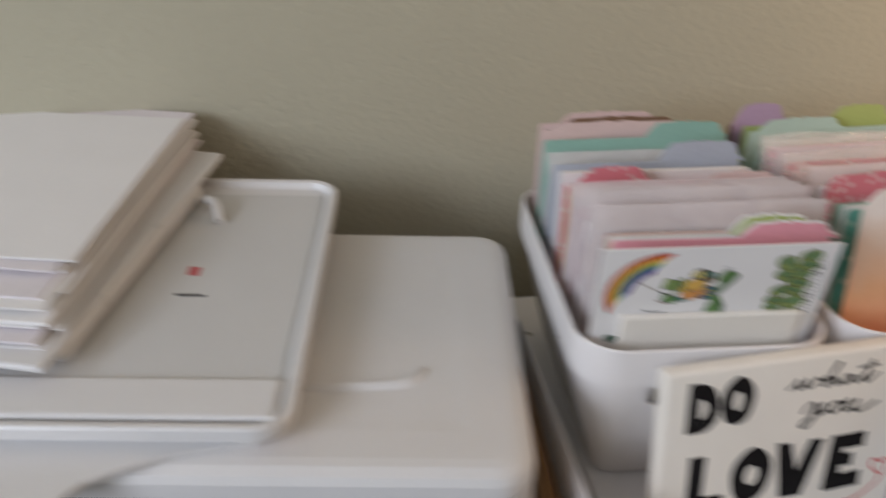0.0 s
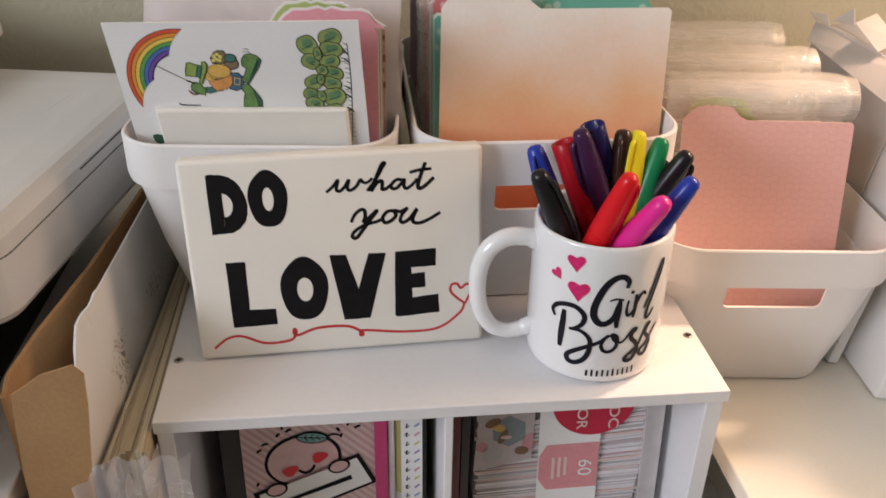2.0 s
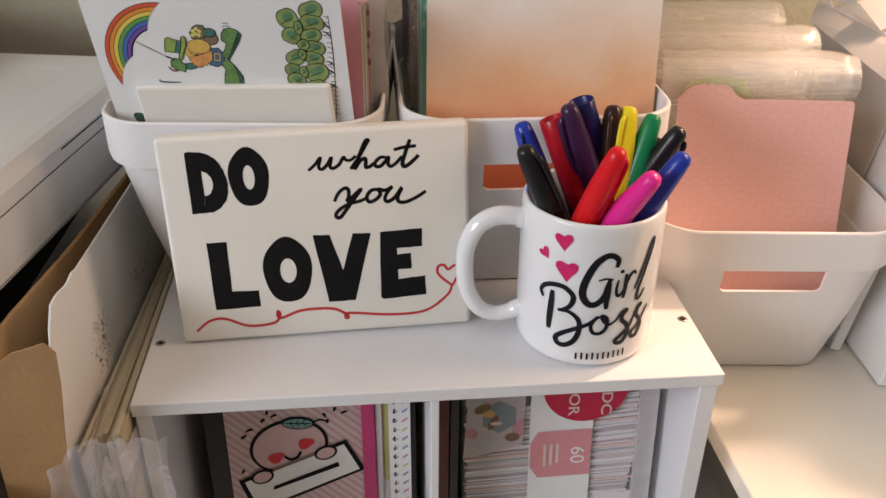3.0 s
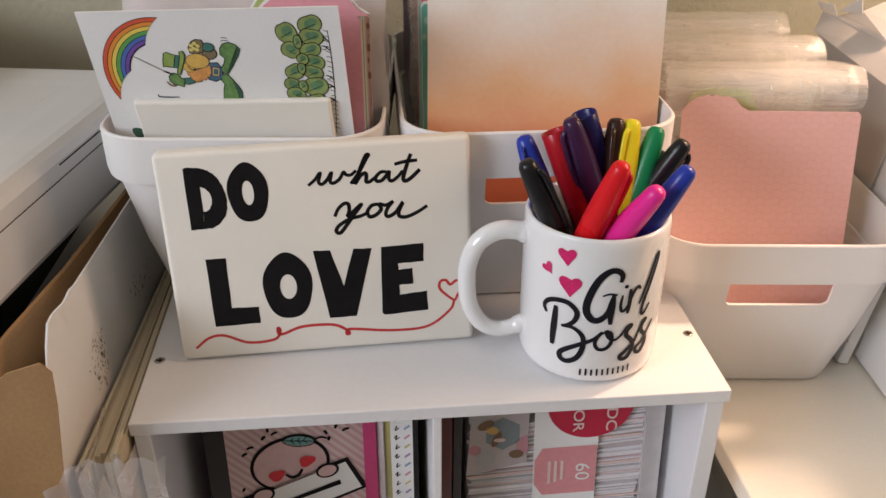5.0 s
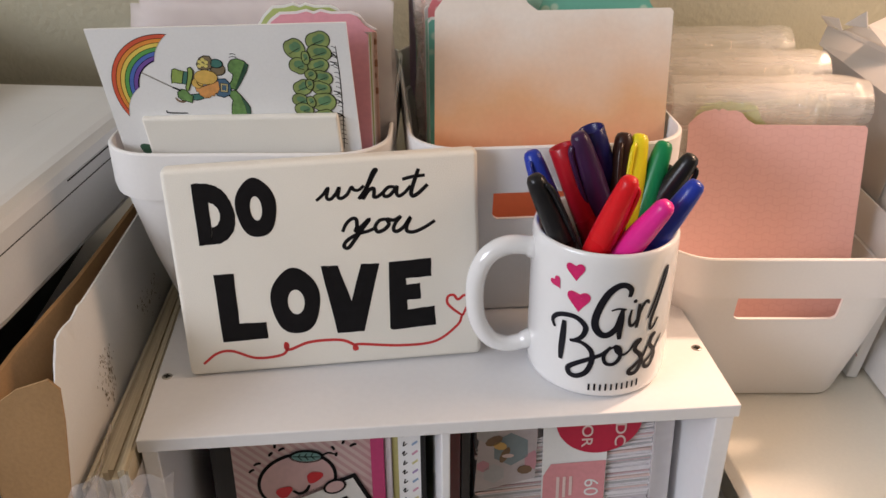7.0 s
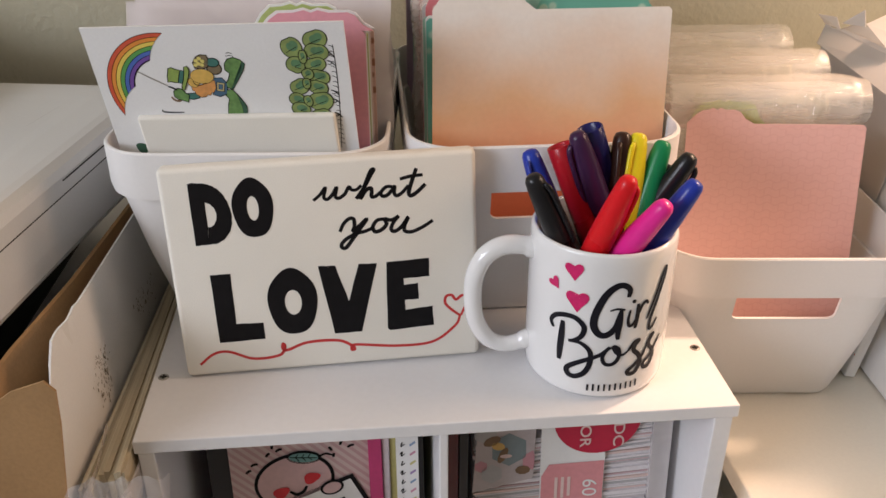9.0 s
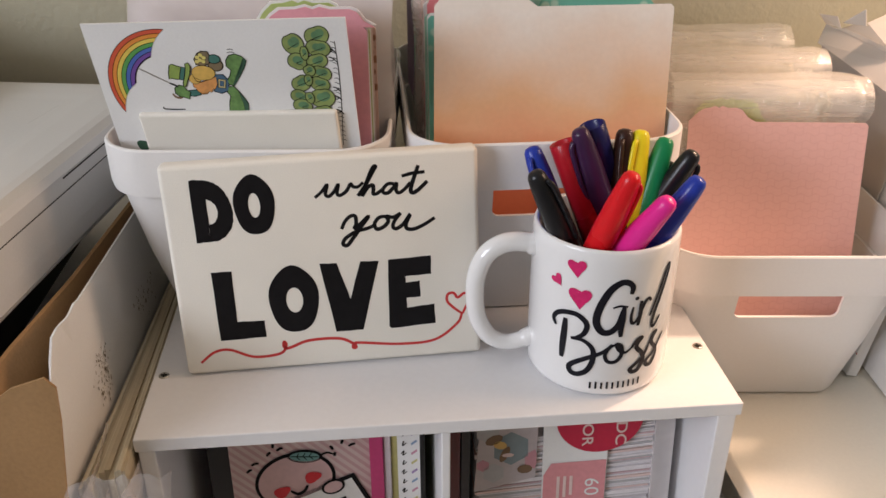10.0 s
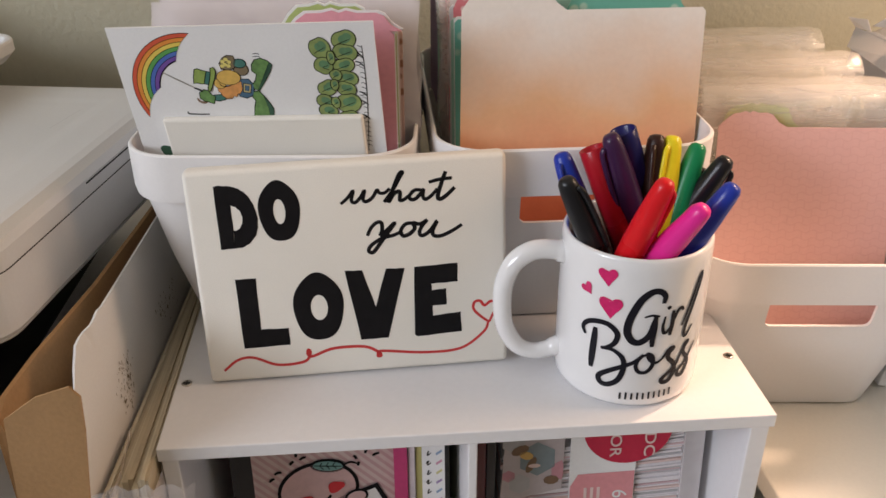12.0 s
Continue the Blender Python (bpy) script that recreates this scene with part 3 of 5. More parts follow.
def shape(name, pts, mat, lift, edge=0.55):
    """A printed patch with an ink outline of even width round it."""
    n = len(pts)
    area = sum(pts[i][0] * pts[(i + 1) % n][1] - pts[(i + 1) % n][0] * pts[i][1] for i in range(n))
    pts = list(pts) if area > 0 else list(pts)[::-1]
    wide = []
    for i, (x, y) in enumerate(pts):
        (xa, ya), (xb, yb) = pts[i - 1], pts[(i + 1) % n]
        d = Vector((xb - xa, yb - ya)).normalized()
        wide.append((x + d.y * edge, y - d.x * edge))
    for nm, outline, h, mt in (("shape_outline", wide, lift, INK), (name, pts, lift + 0.00006, mat)):
        bm = plate(outline, flat_at(h * 0.3))
        bmesh.ops.triangulate(bm, faces=bm.faces)
        part(nm, bm, mt, card)


def oval(cx, cy, rx, ry, n=20):
    return [(cx + rx * math.cos(2 * math.pi * k / n), cy + ry * math.sin(2 * math.pi * k / n)) for k in range(n)]


part("figure_stick", ribbon([(23.6, -27.2), (31, -31.9), (39.4, -37.1)], 0.75, OUT), SCREW_METAL, card)
part("stick_grip", ribbon([(38.9, -36.9), (41.4, -38.0), (43.4, -39.3)], 1.1, flat_at(0.0003)), INK, card)
shape("bag_shape", oval(67.4, -26.2, 3.9, 3.5), BAGP, 0.0006)
shape("bundle_shape", oval(67.2, -22.6, 3.4, 2.4), TEALP, 0.0008)
shape("pot_shape", [(58.8, -19.2), (61.3, -17.9), (64.4, -18.2), (65.3, -21.1), (63.9, -25.1), (60.9, -26.3), (56.8, -25.6), (56.4, -22.6)], BAGP, 0.0008)
for cx, cy in ((58.3, -21.3), (60.3, -20.0), (61.9, -21.6), (59.4, -23.1), (61.2, -23.9), (57.6, -23.9)):
    shape("coin_shape", oval(cx, cy, 1.25, 1.15, 10), plain("coin_print", (0.70, 0.60, 0.18)), 0.0010, 0.2)
shape("belt_shape", [(65.2, -32.3), (70.3, -32.4), (72.7, -36.0), (71.5, -42.1), (67.3, -43.8), (63.7, -42.5), (63.6, -40.7), (64.8, -38.3)], SLATEP, 0.0008)
shape("buckle_shape", [(67.3, -34.9), (71.2, -35.6), (70.0, -40.6), (66.3, -40.1)], plain("buckle_print", (0.50, 0.42, 0.20)), 0.0010)
shape("buckle_gap", [(68.1, -36.0), (70.1, -36.4), (69.3, -39.5), (67.4, -39.1)], SLATEP, 0.0012, 0.25)
shape("boot_shape", [(74.0, -23.6), (76.0, -20.8), (79.3, -20.0), (82.7, -21.5), (84.8, -23.9), (83.0, -27.9), (79.1, -33.8), (75.3, -39.1), (72.8, -38.4), (72.2, -36.0), (74.4, -33.1), (75.7, -29.5), (73.5, -27.1)], GREENP, 0.0008)
shape("boot_sole", [(83.6, -22.1), (85.0, -23.9), (83.2, -27.9), (77.4, -36.7), (75.3, -39.3), (74.9, -38.5), (79.5, -32.0), (83.0, -26.2)], DARK_GREEN, 0.0010, 0.2)
shape("boot_shape", [(71.8, -40.2), (74.7, -39.7), (77.2, -43.4), (79.6, -47.8), (80.9, -50.9), (80.4, -56), (69.4, -56), (71.0, -49.5), (72.3, -45.8), (70.9, -43.3)], GREENP, 0.0008)
shape("boot_sole", [(77.2, -43.4), (79.6, -47.4), (81.1, -50.9), (80.6, -56), (78.6, -56), (78.5, -50.2)], DARK_GREEN, 0.0010, 0.2)
shape("sleeve_shape", [(49.0, -42.0), (55.2, -41.5), (55.2, -44.4), (51.6, -45.3), (48.9, -45.0)], TEALP, 0.0008)
part("hook_shape", ribbon([(39.1, -43.6), (40.5, -45.7), (43.1, -46.4), (45.7, -44.6)], 1.4, flat_at(0.0002)), BROWN, card)
shape("glove_shape", [(41.4, -40.2), (44.0, -38.4), (46.5, -39.1), (47.6, -41.6), (49.5, -42.8), (47.9, -47.1), (45.4, -45.8), (42.9, -45.2), (41.1, -43.3)], GREENP, 0.0009)
shape("beard_shape", [(52.2, -37.4), (54.4, -35.9), (56.9, -36.9), (61.5, -35.0), (66.1, -33.6), (65.9, -38.3), (64.0, -41.3), (63.0, -40.9), (61.8, -43.1), (60.5, -42.4), (59.0, -44.0), (57.9, -42.8), (56.3, -44.2), (55.4, -42.3), (54.0, -42.3), (53.4, -40.2), (52.4, -39.8)], ORANGEP, 0.0010, 0.25)
shape("round_shape", oval(54.0, -34.6, 3.2, 3.0), GOLDP, 0.0011, 0.25)
shape("round_shape", oval(59.6, -30.9, 6.5, 4.5), GOLDP, 0.0013, 0.28)
part("ink_line", ribbon([(53.7, -33.6), (54.9, -35.9), (57.9, -36.2), (61.1, -35.0)], 0.45, flat_at(0.0005)), INK, card)
shape("hat_shape", [(41.8, -25.8), (43.3, -25.4), (45.4, -26.5), (48.2, -27.1), (46.9, -30.4), (45.5, -34.5), (43.4, -34.2), (41.2, -33.6), (39.7, -34.3), (40.3, -30.5)], LIMEP, 0.0010)
shape("hat_band", [(48.2, -27.1), (51.1, -27.7), (50.0, -31.3), (48.4, -35.3), (45.5, -34.5), (46.9, -30.4)], TEALP, 0.0012)
shape("hat_brim", [(50.8, -25.1), (52.2, -24.6), (53.0, -26.8), (51.8, -30.8), (49.6, -35.3), (47.9, -38.9), (46.8, -39.1), (47.1, -36.9), (49.2, -31.9), (50.4, -27.8)], LIMEP, 0.0015)
part("ink_line", ribbon([(75.7, -17.1), (77.8, -16.9), (79.2, -17.6)], 0.45, OUT), INK, card)
part("ink_line", ribbon([(75.3, -18.9), (77.6, -18.6), (79.6, -19.2)], 0.45, OUT), INK, card)
part("ink_line", ribbon([(31.7, -52.0), (32.1, -53.4), (37, -53.9), (44.0, -54.0)], 0.9, OUT), INK, card)
part("round_shape", disc(13.5, -78, 4.5, 3.5, OUT, wob=0.12), DARK_GREEN, card)

# first box: folders and sleeves behind the card
g1 = "cards and folders in the first box"


def folder(boxm, x0, x1, y, top, mat, label, tab=None, lean=0.0, foot=1.074, name="folder", cat="folder", group="", th=0.0009, yaw=-2.0, bend=0.0):
    m = stand_at(x0, y - math.tan(radians(lean)) * (top - foot), foot, lean, yaw)
    if mat in (SLEEVE, CELLO):
        return pillow(name, x1 - x0, top - foot, mat, m, label, cat, 0.012 if mat is CELLO else 0.004, group, int(y * 10000), 1.0 if mat is CELLO else 0.3)
    return sheet(name, x1 - x0, top - foot, mat, m, label, cat, th, tab, bend, group)


folder(BOX1, 0.2165, 0.356, 0.2565, 1.1915, PINKP, "pink patterned folder card in a white storage box", (0.085, 0.134, 0.0100), group=g1, yaw=-6)
folder(BOX1, 0.2165, 0.3568, 0.2580, 1.1925, PAPER, "white bordered back of a pink folder card", (0.084, 0.135, 0.0102), group=g1, yaw=-6)
folder(BOX1, 0.2170, 0.3583, 0.2625, 1.1915, PAPER, "white bordered back of a lime folder card", (0.079, 0.123, 0.0137), group=g1, yaw=-6)
folder(BOX1, 0.2170, 0.3575, 0.2610, 1.1905, LIME, "lime green scalloped folder card in a storage box", (0.080, 0.122, 0.0135), group=g1, yaw=-6)
folder(BOX1, 0.2180, 0.3590, 0.2655, 1.1910, BLUSH, "blush paper card in a white storage box", group=g1, yaw=-5)
folder(BOX1, 0.2180, 0.3610, 0.2700, 1.1890, LEAF_PAPER, "brown patterned paper card in a storage box", group=g1, yaw=-5)
for k in range(5):
    y = 0.279 + 0.0105 * k
    folder(BOX1, 0.2135 + rng.uniform(-0.002, 0.003), 0.3690 + rng.uniform(-0.003, 0.003), y, 1.2005 + rng.uniform(-0.004, 0.002), SLEEVE,
           "milky clear plastic sleeve with paper inside", name="plastic_sleeve", cat="sleeve", group="sleeves in the first box", yaw=-4, bend=0.002)
    folder(BOX1, 0.2175, 0.3625, y + 0.004, 1.184 + rng.uniform(-0.004, 0.004), (PAPER, BLUSH, PAPER, PINKP, PAPER)[k], "pale paper inserts between plastic sleeves", group=g1, yaw=-4, th=0.003)
folder(BOX1, 0.2180, 0.3650, 0.341, 1.1860, BLUSH, "blush card with a gold edge in the box", (0.100, 0.145, 0.010), group=g1, yaw=-4)
folder(BOX1, 0.2180, 0.3650, 0.346, 1.1850, GOLD, "gold edged card in a white storage box", (0.105, 0.143, 0.0085), group=g1, yaw=-4)
folder(BOX1, 0.2190, 0.3650, 0.357, 1.1830, ROSE, "red rose patterned folder with a tab", (0.014, 0.055, 0.012), group=g1, yaw=-4)
folder(BOX1, 0.2200, 0.3660, 0.372, 1.1850, PAPER, "white paper folder in a storage box", group=g1, yaw=-4, th=0.004)
folder(BOX1, 0.2200, 0.3670, 0.390, 1.1830, BLUEP, "blue-grey folder with a tab in the box", (0.085, 0.140, 0.016), group=g1, yaw=-4)
folder(BOX1, 0.2210, 0.3680, 0.405, 1.1840, SLEEVE, "clear plastic sleeve in a white storage box", name="plastic_sleeve", cat="sleeve", group="sleeves in the first box", yaw=-4, bend=0.002)
folder(BOX1, 0.2230, 0.3720, 0.425, 1.1880, TEAL, "teal paper folder with a raised tab", (0.085, 0.140, 0.013), group=g1, yaw=-4)
folder(BOX1, 0.2250, 0.3700, 0.441, 1.1900, BLUSH, "blush folder with a tab in the box", (0.010, 0.110, 0.006), group=g1, yaw=-4)
folder(BOX1, 0.2270, 0.3660, 0.445, 1.1890, BROWN, "dark brown folder card at the back of the box", (0.02, 0.105, 0.009), group=g1, yaw=-4)
folder(BOX1, 0.2270, 0.3600, 0.452, 1.1910, BLUSH, "pale folder card at the back of the box", (0.02, 0.09, 0.009), group=g1, yaw=-4)

# second box
g2 = "divider cards in the second box"
sheet("divider_card", 0.1475, 0.124, ORANGE_CARD, stand_at(0.3935, 0.2545, 1.072, 7, -0.5), "orange to white ombre divider card with a tab", "card", 0.0009, (0.006, 0.054, 0.0125), group=g2, deep=0.045)
folder(BOX2, 0.3925, 0.536, 0.280, 1.1890, TEAL_LEAF, "teal leaf patterned divider card with a tab", (0.070, 0.134, 0.0185), lean=6, group=g2, yaw=0)
folder(BOX2, 0.3925, 0.536, 0.285, 1.1895, PAPER, "white divider card in a storage box", lean=6, group=g2, yaw=0, th=0.002)
folder(BOX2, 0.3915, 0.530, 0.293, 1.1870, TEAL, "teal divider card in a storage box", (0.06, 0.11, 0.012), lean=5, group=g2, yaw=0)
folder(BOX2, 0.3945, 0.540, 0.310, 1.1880, ROSE, "red patterned divider card with a tab", (0.002, 0.095, 0.012), lean=5, group=g2, yaw=0)
folder(BOX2, 0.3925, 0.541, 0.315, 1.1900, PAPER, "white divider card in a storage box", lean=5, group=g2, yaw=0, th=0.003)
for k in range(6):
    folder(BOX2, 0.3915 + rng.uniform(-0.003, 0.003), 0.5415 + rng.uniform(-0.004, 0.004), 0.327 + 0.0135 * k, 1.1940 + rng.uniform(-0.003, 0.004), CELLO if k % 3 else SLEEVE,
           "clear plastic sleeve with paper inside", name="plastic_sleeve", cat="sleeve", group="sleeves in the second box", lean=3, yaw=0, bend=0.003)
    folder(BOX2, 0.3935, 0.538, 0.332 + 0.0135 * k, 1.183 + rng.uniform(-0.003, 0.006), (ROSE, BLUSH, ROSE, PAPER, PINKP, MINT)[k], "printed paper inserts in a storage box", lean=3, group=g2, yaw=0, th=0.003)
folder(BOX2, 0.3925, 0.536, 0.418, 1.1890, MINT, "mint paper divider card with a tab", (0.012, 0.075, 0.010), group=g2, yaw=0)
folder(BOX2, 0.3945, 0.538, 0.430, 1.1890, LIME, "lime green scalloped divider card", (0.080, 0.125, 0.014), group=g2, yaw=0)
folder(BOX2, 0.3885, 0.530, 0.438, 1.1880, LILAC, "lilac divider card with a round tab", (0.004, 0.040, 0.017), group=g2, yaw=0)
folder(BOX2, 0.3905, 0.532, 0.446, 1.1850, BROWN, "dark folder card at the back of the box", group=g2, yaw=0)

# third box
g3 = "divider cards in the third box"
sheet("divider_card", 0.1205, 0.1225, PINK_CARD, stand_at(0.5655, 0.2635, 0.992, 12.5, -6.7), "pink patterned divider card with a scalloped tab", "card", 0.0009, (0.0045, 0.036, 0.0095), bend=-0.002, group=g3, deep=0.045)
folder(BOX3, 0.5735, 0.690, 0.3000, 1.1080, LIME, "lime green divider card behind the pink one", (0.001, 0.043, 0.0165), lean=10, foot=1.0, group=g3, yaw=-6)
for k in range(3):
    y = 0.312 + 0.052 * k
    roll_packet(0.1360 - 0.006 * k, 0.05, 0.0200, 0.0190 + 0.001 * k, pose(0.5625 + 0.002 * k, y + 0.006, 1.1185 + 0.0025 * k, -8, 0.4 - 0.7 * k, -6 + 0.8 * k),
                "shiny clear cellophane packet folded over in a storage box", "cellophane packets in the third box", 30 + k)
    for q in range(2):
        folder(BOX3, 0.5690 + 0.0016 * k, 0.6880 + 0.0012 * k, y + 0.004 + 0.012 * q, 1.106 + rng.uniform(-0.008, 0.004), (PAPER, BLUSH, CREAM_PAPER, PAPER)[(k + q) % 4], "pale paper inserts of cellophane packets",
               lean=10 - k, foot=1.0, group=g3, yaw=-6, th=0.003)

# ---- painted canvas and blank canvas ----
art = thing("painted_canvas", "small white stretched canvas with hand-painted black motto", "canvas", plane_pose((0.2434, 0.1848, 1.0006), (1, 0.03, 0), (0, 0.0144, 0.125)))
cb = box(-0.003, 0.1745, 0.0, 0.1285, -0.0125, 0.0, 0.0032, 4)
for v in cb.verts:
    v.co.x += (v.co.y / 0.1285) * -0.0024 * (1.6 - v.co.x / 0.12)
    v.co.y *= 0.985 + 0.015 * v.co.x / 0.17
canvas_mesh = part("stretched_canvas", cb, CANVAS, art, smooth=True)
canvas_mesh.data.set_sharp_from_angle(angle=radians(40))
AP = flat_at(0.00012)


def ring_letter(cx, cy, rx, ry, ix, iy, icx, icy, turn=0.0):
    bm = bmesh.new()
    n = 40
    a, b = [], []
    for k in range(n):
        t = 2 * math.pi * k / n
        w = 1 + 0.02 * math.sin(5 * t)
        for lst, ox, oy, qx, qy in ((a, cx, cy, rx * w, ry * w), (b, icx, icy, ix, iy)):
            x, y = qx * math.cos(t), qy * math.sin(t)
            lst.append(bm.verts.new(Vector(((ox + x * math.cos(turn) - y * math.sin(turn)) / 1000, (oy + x * math.sin(turn) + y * math.cos(turn)) / 1000, 0.00015))))
    for k in range(n):
        bm.faces.new((a[k], a[(k + 1) % n], b[(k + 1) % n], b[k]))
    return part("painted_letter", bm, INK, art)


def brush_letter(*outlines):
    """A hand-painted block letter made of flat outlines in millimetres, with slightly uneven edges."""
    bm = bmesh.new()
    for pts in outlines:
        edge = []
        for (xa, ya), (xb, yb) in zip(pts, pts[1:] + pts[:1]):
            edge += [(xa + (xb - xa) * k / 4 + 0.14 * math.sin(3.1 * xa + 5 * k) * (k % 4 > 0), ya + (yb - ya) * k / 4 + 0.14 * math.sin(2.3 * ya + 4 * k) * (k % 4 > 0)) for k in range(4)]
        plate(edge, AP, bm=bm)
    bmesh.ops.triangulate(bm, faces=bm.faces)
    return part("painted_letter", bm, INK, art)


brush_letter([(9.8, 117.8), (12.4, 118.3), (19.2, 117.5), (18.3, 106.8), (18.6, 92.0), (18.1, 81.7), (10.7, 81.4)],
             [(19.2, 117.5), (22.8, 116.2), (26.0, 114.0), (28.7, 110.6), (30.7, 106.5), (32.0, 102.0), (32.5, 97.4), (32.1, 92.7), (30.5, 88.3), (27.3, 84.4), (23.0, 82.0), (18.1, 81.7), (18.6, 92.0), (20.6, 92.2), (22.3, 93.4), (23.7, 96.2), (24.0, 100.1), (23.0, 103.0), (21.3, 105.2), (18.3, 106.8)])
ring_letter(44.6, 101.8, 11.6, 17.6, 3.3, 7.2, 44.6, 101.6, 0.04)
brush_letter([(16.5, 63.3), (28.3, 63.2), (28.6, 31.8), (44.5, 31.4), (44.7, 20.9), (18.1, 20.5)])
ring_letter(62.6, 43.2, 14.6, 20.9, 4.9, 7.8, 62.9, 42.8, 0.02)
brush_letter([(78.8, 64.2), (88.9, 63.8), (95.7, 40.8), (102.7, 63.9), (113.6, 63.4), (102.4, 20.7), (86.1, 20.7)])
brush_letter([(119.2, 63.8), (144.7, 64.6), (144.6, 53.1), (128.9, 52.7), (129.2, 48.6), (137.6, 49.3), (137.7, 39.1), (129.3, 38.9), (129.3, 32.6), (146.0, 33.9), (146.4, 21.3), (119.9, 20.1), (118.1, 21.4)])
script = bmesh.new()
for pts, w in (([(79.0, 103.9), (83.0, 107.2), (86.3, 111.1), (85.1, 105.7), (87.1, 104.3), (90.3, 107.1), (92.7, 110.9), (91.7, 105.9), (93.5, 104.5), (97.1, 106.7), (99.7, 110.7), (101.1, 109.1), (103.9, 108.9), (107.0, 111.3)], 1.7),
               ([(103.5, 103.5), (108.7, 110.3), (113.1, 117.9), (114.5, 120.1), (112.7, 119.3), (109.0, 111.3), (105.9, 103.5), (109.3, 108.1), (112.3, 109.3), (112.7, 106.9), (112.5, 104.3), (114.7, 104.3), (117.7, 106.5)], 1.9),
               ([(124.7, 109.5), (121.1, 109.5), (118.1, 106.5), (118.7, 104.3), (121.5, 104.5), (124.7, 107.7), (126.1, 109.5), (125.7, 105.7), (127.3, 103.9), (130.9, 106.1), (134.1, 109.7)], 1.8),
               ([(139.1, 119.5), (136.7, 113.3), (134.3, 105.9), (135.3, 103.5), (138.7, 105.1), (144.1, 109.9)], 2.0), ([(129.3, 113.7), (135.5, 115.0), (142.7, 115.5)], 1.7),
               ([(93.0, 84.3), (95.4, 89.0), (98.9, 91.9), (101.4, 91.3), (101.6, 86.9), (100.6, 84.3), (104.0, 86.7), (109.0, 91.0), (104.8, 85.5), (99.8, 78.9), (95.9, 74.3), (93.4, 75.3), (95.1, 78.6), (101.4, 82.3), (108.1, 83.8), (113.1, 85.8)], 1.9),
               ([(118.9, 90.4), (115.0, 89.8), (112.3, 86.2), (113.6, 83.0), (117.5, 84.1), (120.4, 87.2), (119.5, 90.3), (123.3, 89.5), (127.8, 91.7)], 1.9),
               ([(127.8, 91.7), (124.3, 87.7), (123.0, 84.0), (124.9, 82.5), (129.2, 85.1), (133.3, 90.6), (130.9, 85.6), (131.1, 82.3), (135.2, 81.6), (141.5, 84.0), (147.8, 87.7)], 1.9)):
    ribbon(pts, w * 1.25, AP, 7, 0.8, bm=script)
part("painted_script", script, INK, art, "thin black handwritten words")
line = bmesh.new()
ribbon([(5.3, 7.5), (13.6, 13.6), (22.7, 14.4), (36.6, 8.7), (51.9, 9.5), (55.7, 14.6), (54.6, 16.8), (54.4, 13.6), (57.5, 12.6), (69.4, 16.4), (87.2, 16.2), (95.6, 12.2), (97.4, 9.6), (95.6, 9.4), (96.2, 12.0),
        (101, 12.2), (124.3, 9.4), (145.5, 10.4), (159.5, 19.8), (162.8, 26.5)], 1.8, AP, 8, 0.8, bm=line)
ribbon([(163, 26), (157.5, 30.5), (153.8, 35.0), (154.4, 39.2), (157.8, 39.8), (160.4, 36.8), (164.4, 39.2), (167.6, 36.4), (163.2, 26.2)], 1.7, AP, 7, 0.8, bm=line)
part("painted_red_line", line, RED_INK, art, "red painted flourish ending in a heart")



def settle(x, y):
    """The stretched cloth is a little out of square: millimetres before and after."""
    w = 1 + 0.000042 * x + 0.000158 * y
    return (1.0014 * x + 0.01175 * y + 0.28) / w, (0.01322 * x + 1.0359 * y + 0.79) / w


for piece in art.children:
    foot = piece is canvas_mesh
    for v in piece.data.vertices:
        x, y = settle(v.co.x * 1000, v.co.y * 1000)
        if foot:
            y -= (0.79 + 0.0133 * x) * max(0.0, 1 - y / 128) * (0.25 if v.co.z > -0.004 else 1.0)
        v.co.x, v.co.y = x / 1000, y / 1000

blank = part("blank_canvas", box(-0.1145, 0, -0.085, 0, -0.0045, 0, 0.0014, 2), CANVAS)
blank.matrix_world = plane_pose((0.3360, 0.2230, 1.1490), (0.989, -0.142, 0.034), (-0.064, -0.215, 0.975))
tagged(blank, "small blank white canvas panel in the storage box", "canvas")

# ---- mug ----
MUG = (0.4858, 0.1822, 1.0003)
mug = thing("mug", "glossy white ceramic mug with black and pink print", "mug", pose(*MUG))
R, H = 0.0416, 0.0950
prof = [(0, 0.0022), (0.0300, 0.0022), (0.0320, 0.0), (0.0365, 0.0), (0.0388, 0.0008), (0.0404, 0.0026), (0.0412, 0.0055), (R, 0.010), (R, 0.05), (R, 0.088), (R - 0.0002, H - 0.002), (R - 0.0008, H - 0.0006),
        (R - 0.0018, H), (R - 0.0030, H - 0.0006), (R - 0.0037, H - 0.002), (R - 0.0040, 0.08), (R - 0.0040, 0.014), (0.0345, 0.0068), (0.030, 0.005), (0, 0.005)]
part("bowl", lathe(prof, 72), CERAMIC, mug, smooth=True)
ha = radians(180)
hx, hy = math.cos(ha), math.sin(ha)
hp = [(0.0385, 0.0795), (0.046, 0.0822), (0.058, 0.0822), (0.0680, 0.0757), (0.0738, 0.063), (0.0748, 0.048), (0.0727, 0.033), (0.066, 0.0205), (0.0565, 0.0152), (0.047, 0.0160), (0.0385, 0.0195)]
hs = spline([(r * hx, r * hy, z) for r, z in hp], 6)
part("handle", tube(hs, [0.0057 if 4 < i < len(hs) - 5 else 0.0066 for i in range(len(hs))], 16, 0.85), CERAMIC, mug, smooth=True)


def on_mug(deg, mm):
    a = radians(deg)
    return Vector(((R + 0.0004) * math.cos(a), (R + 0.0004) * math.sin(a), mm / 1000))


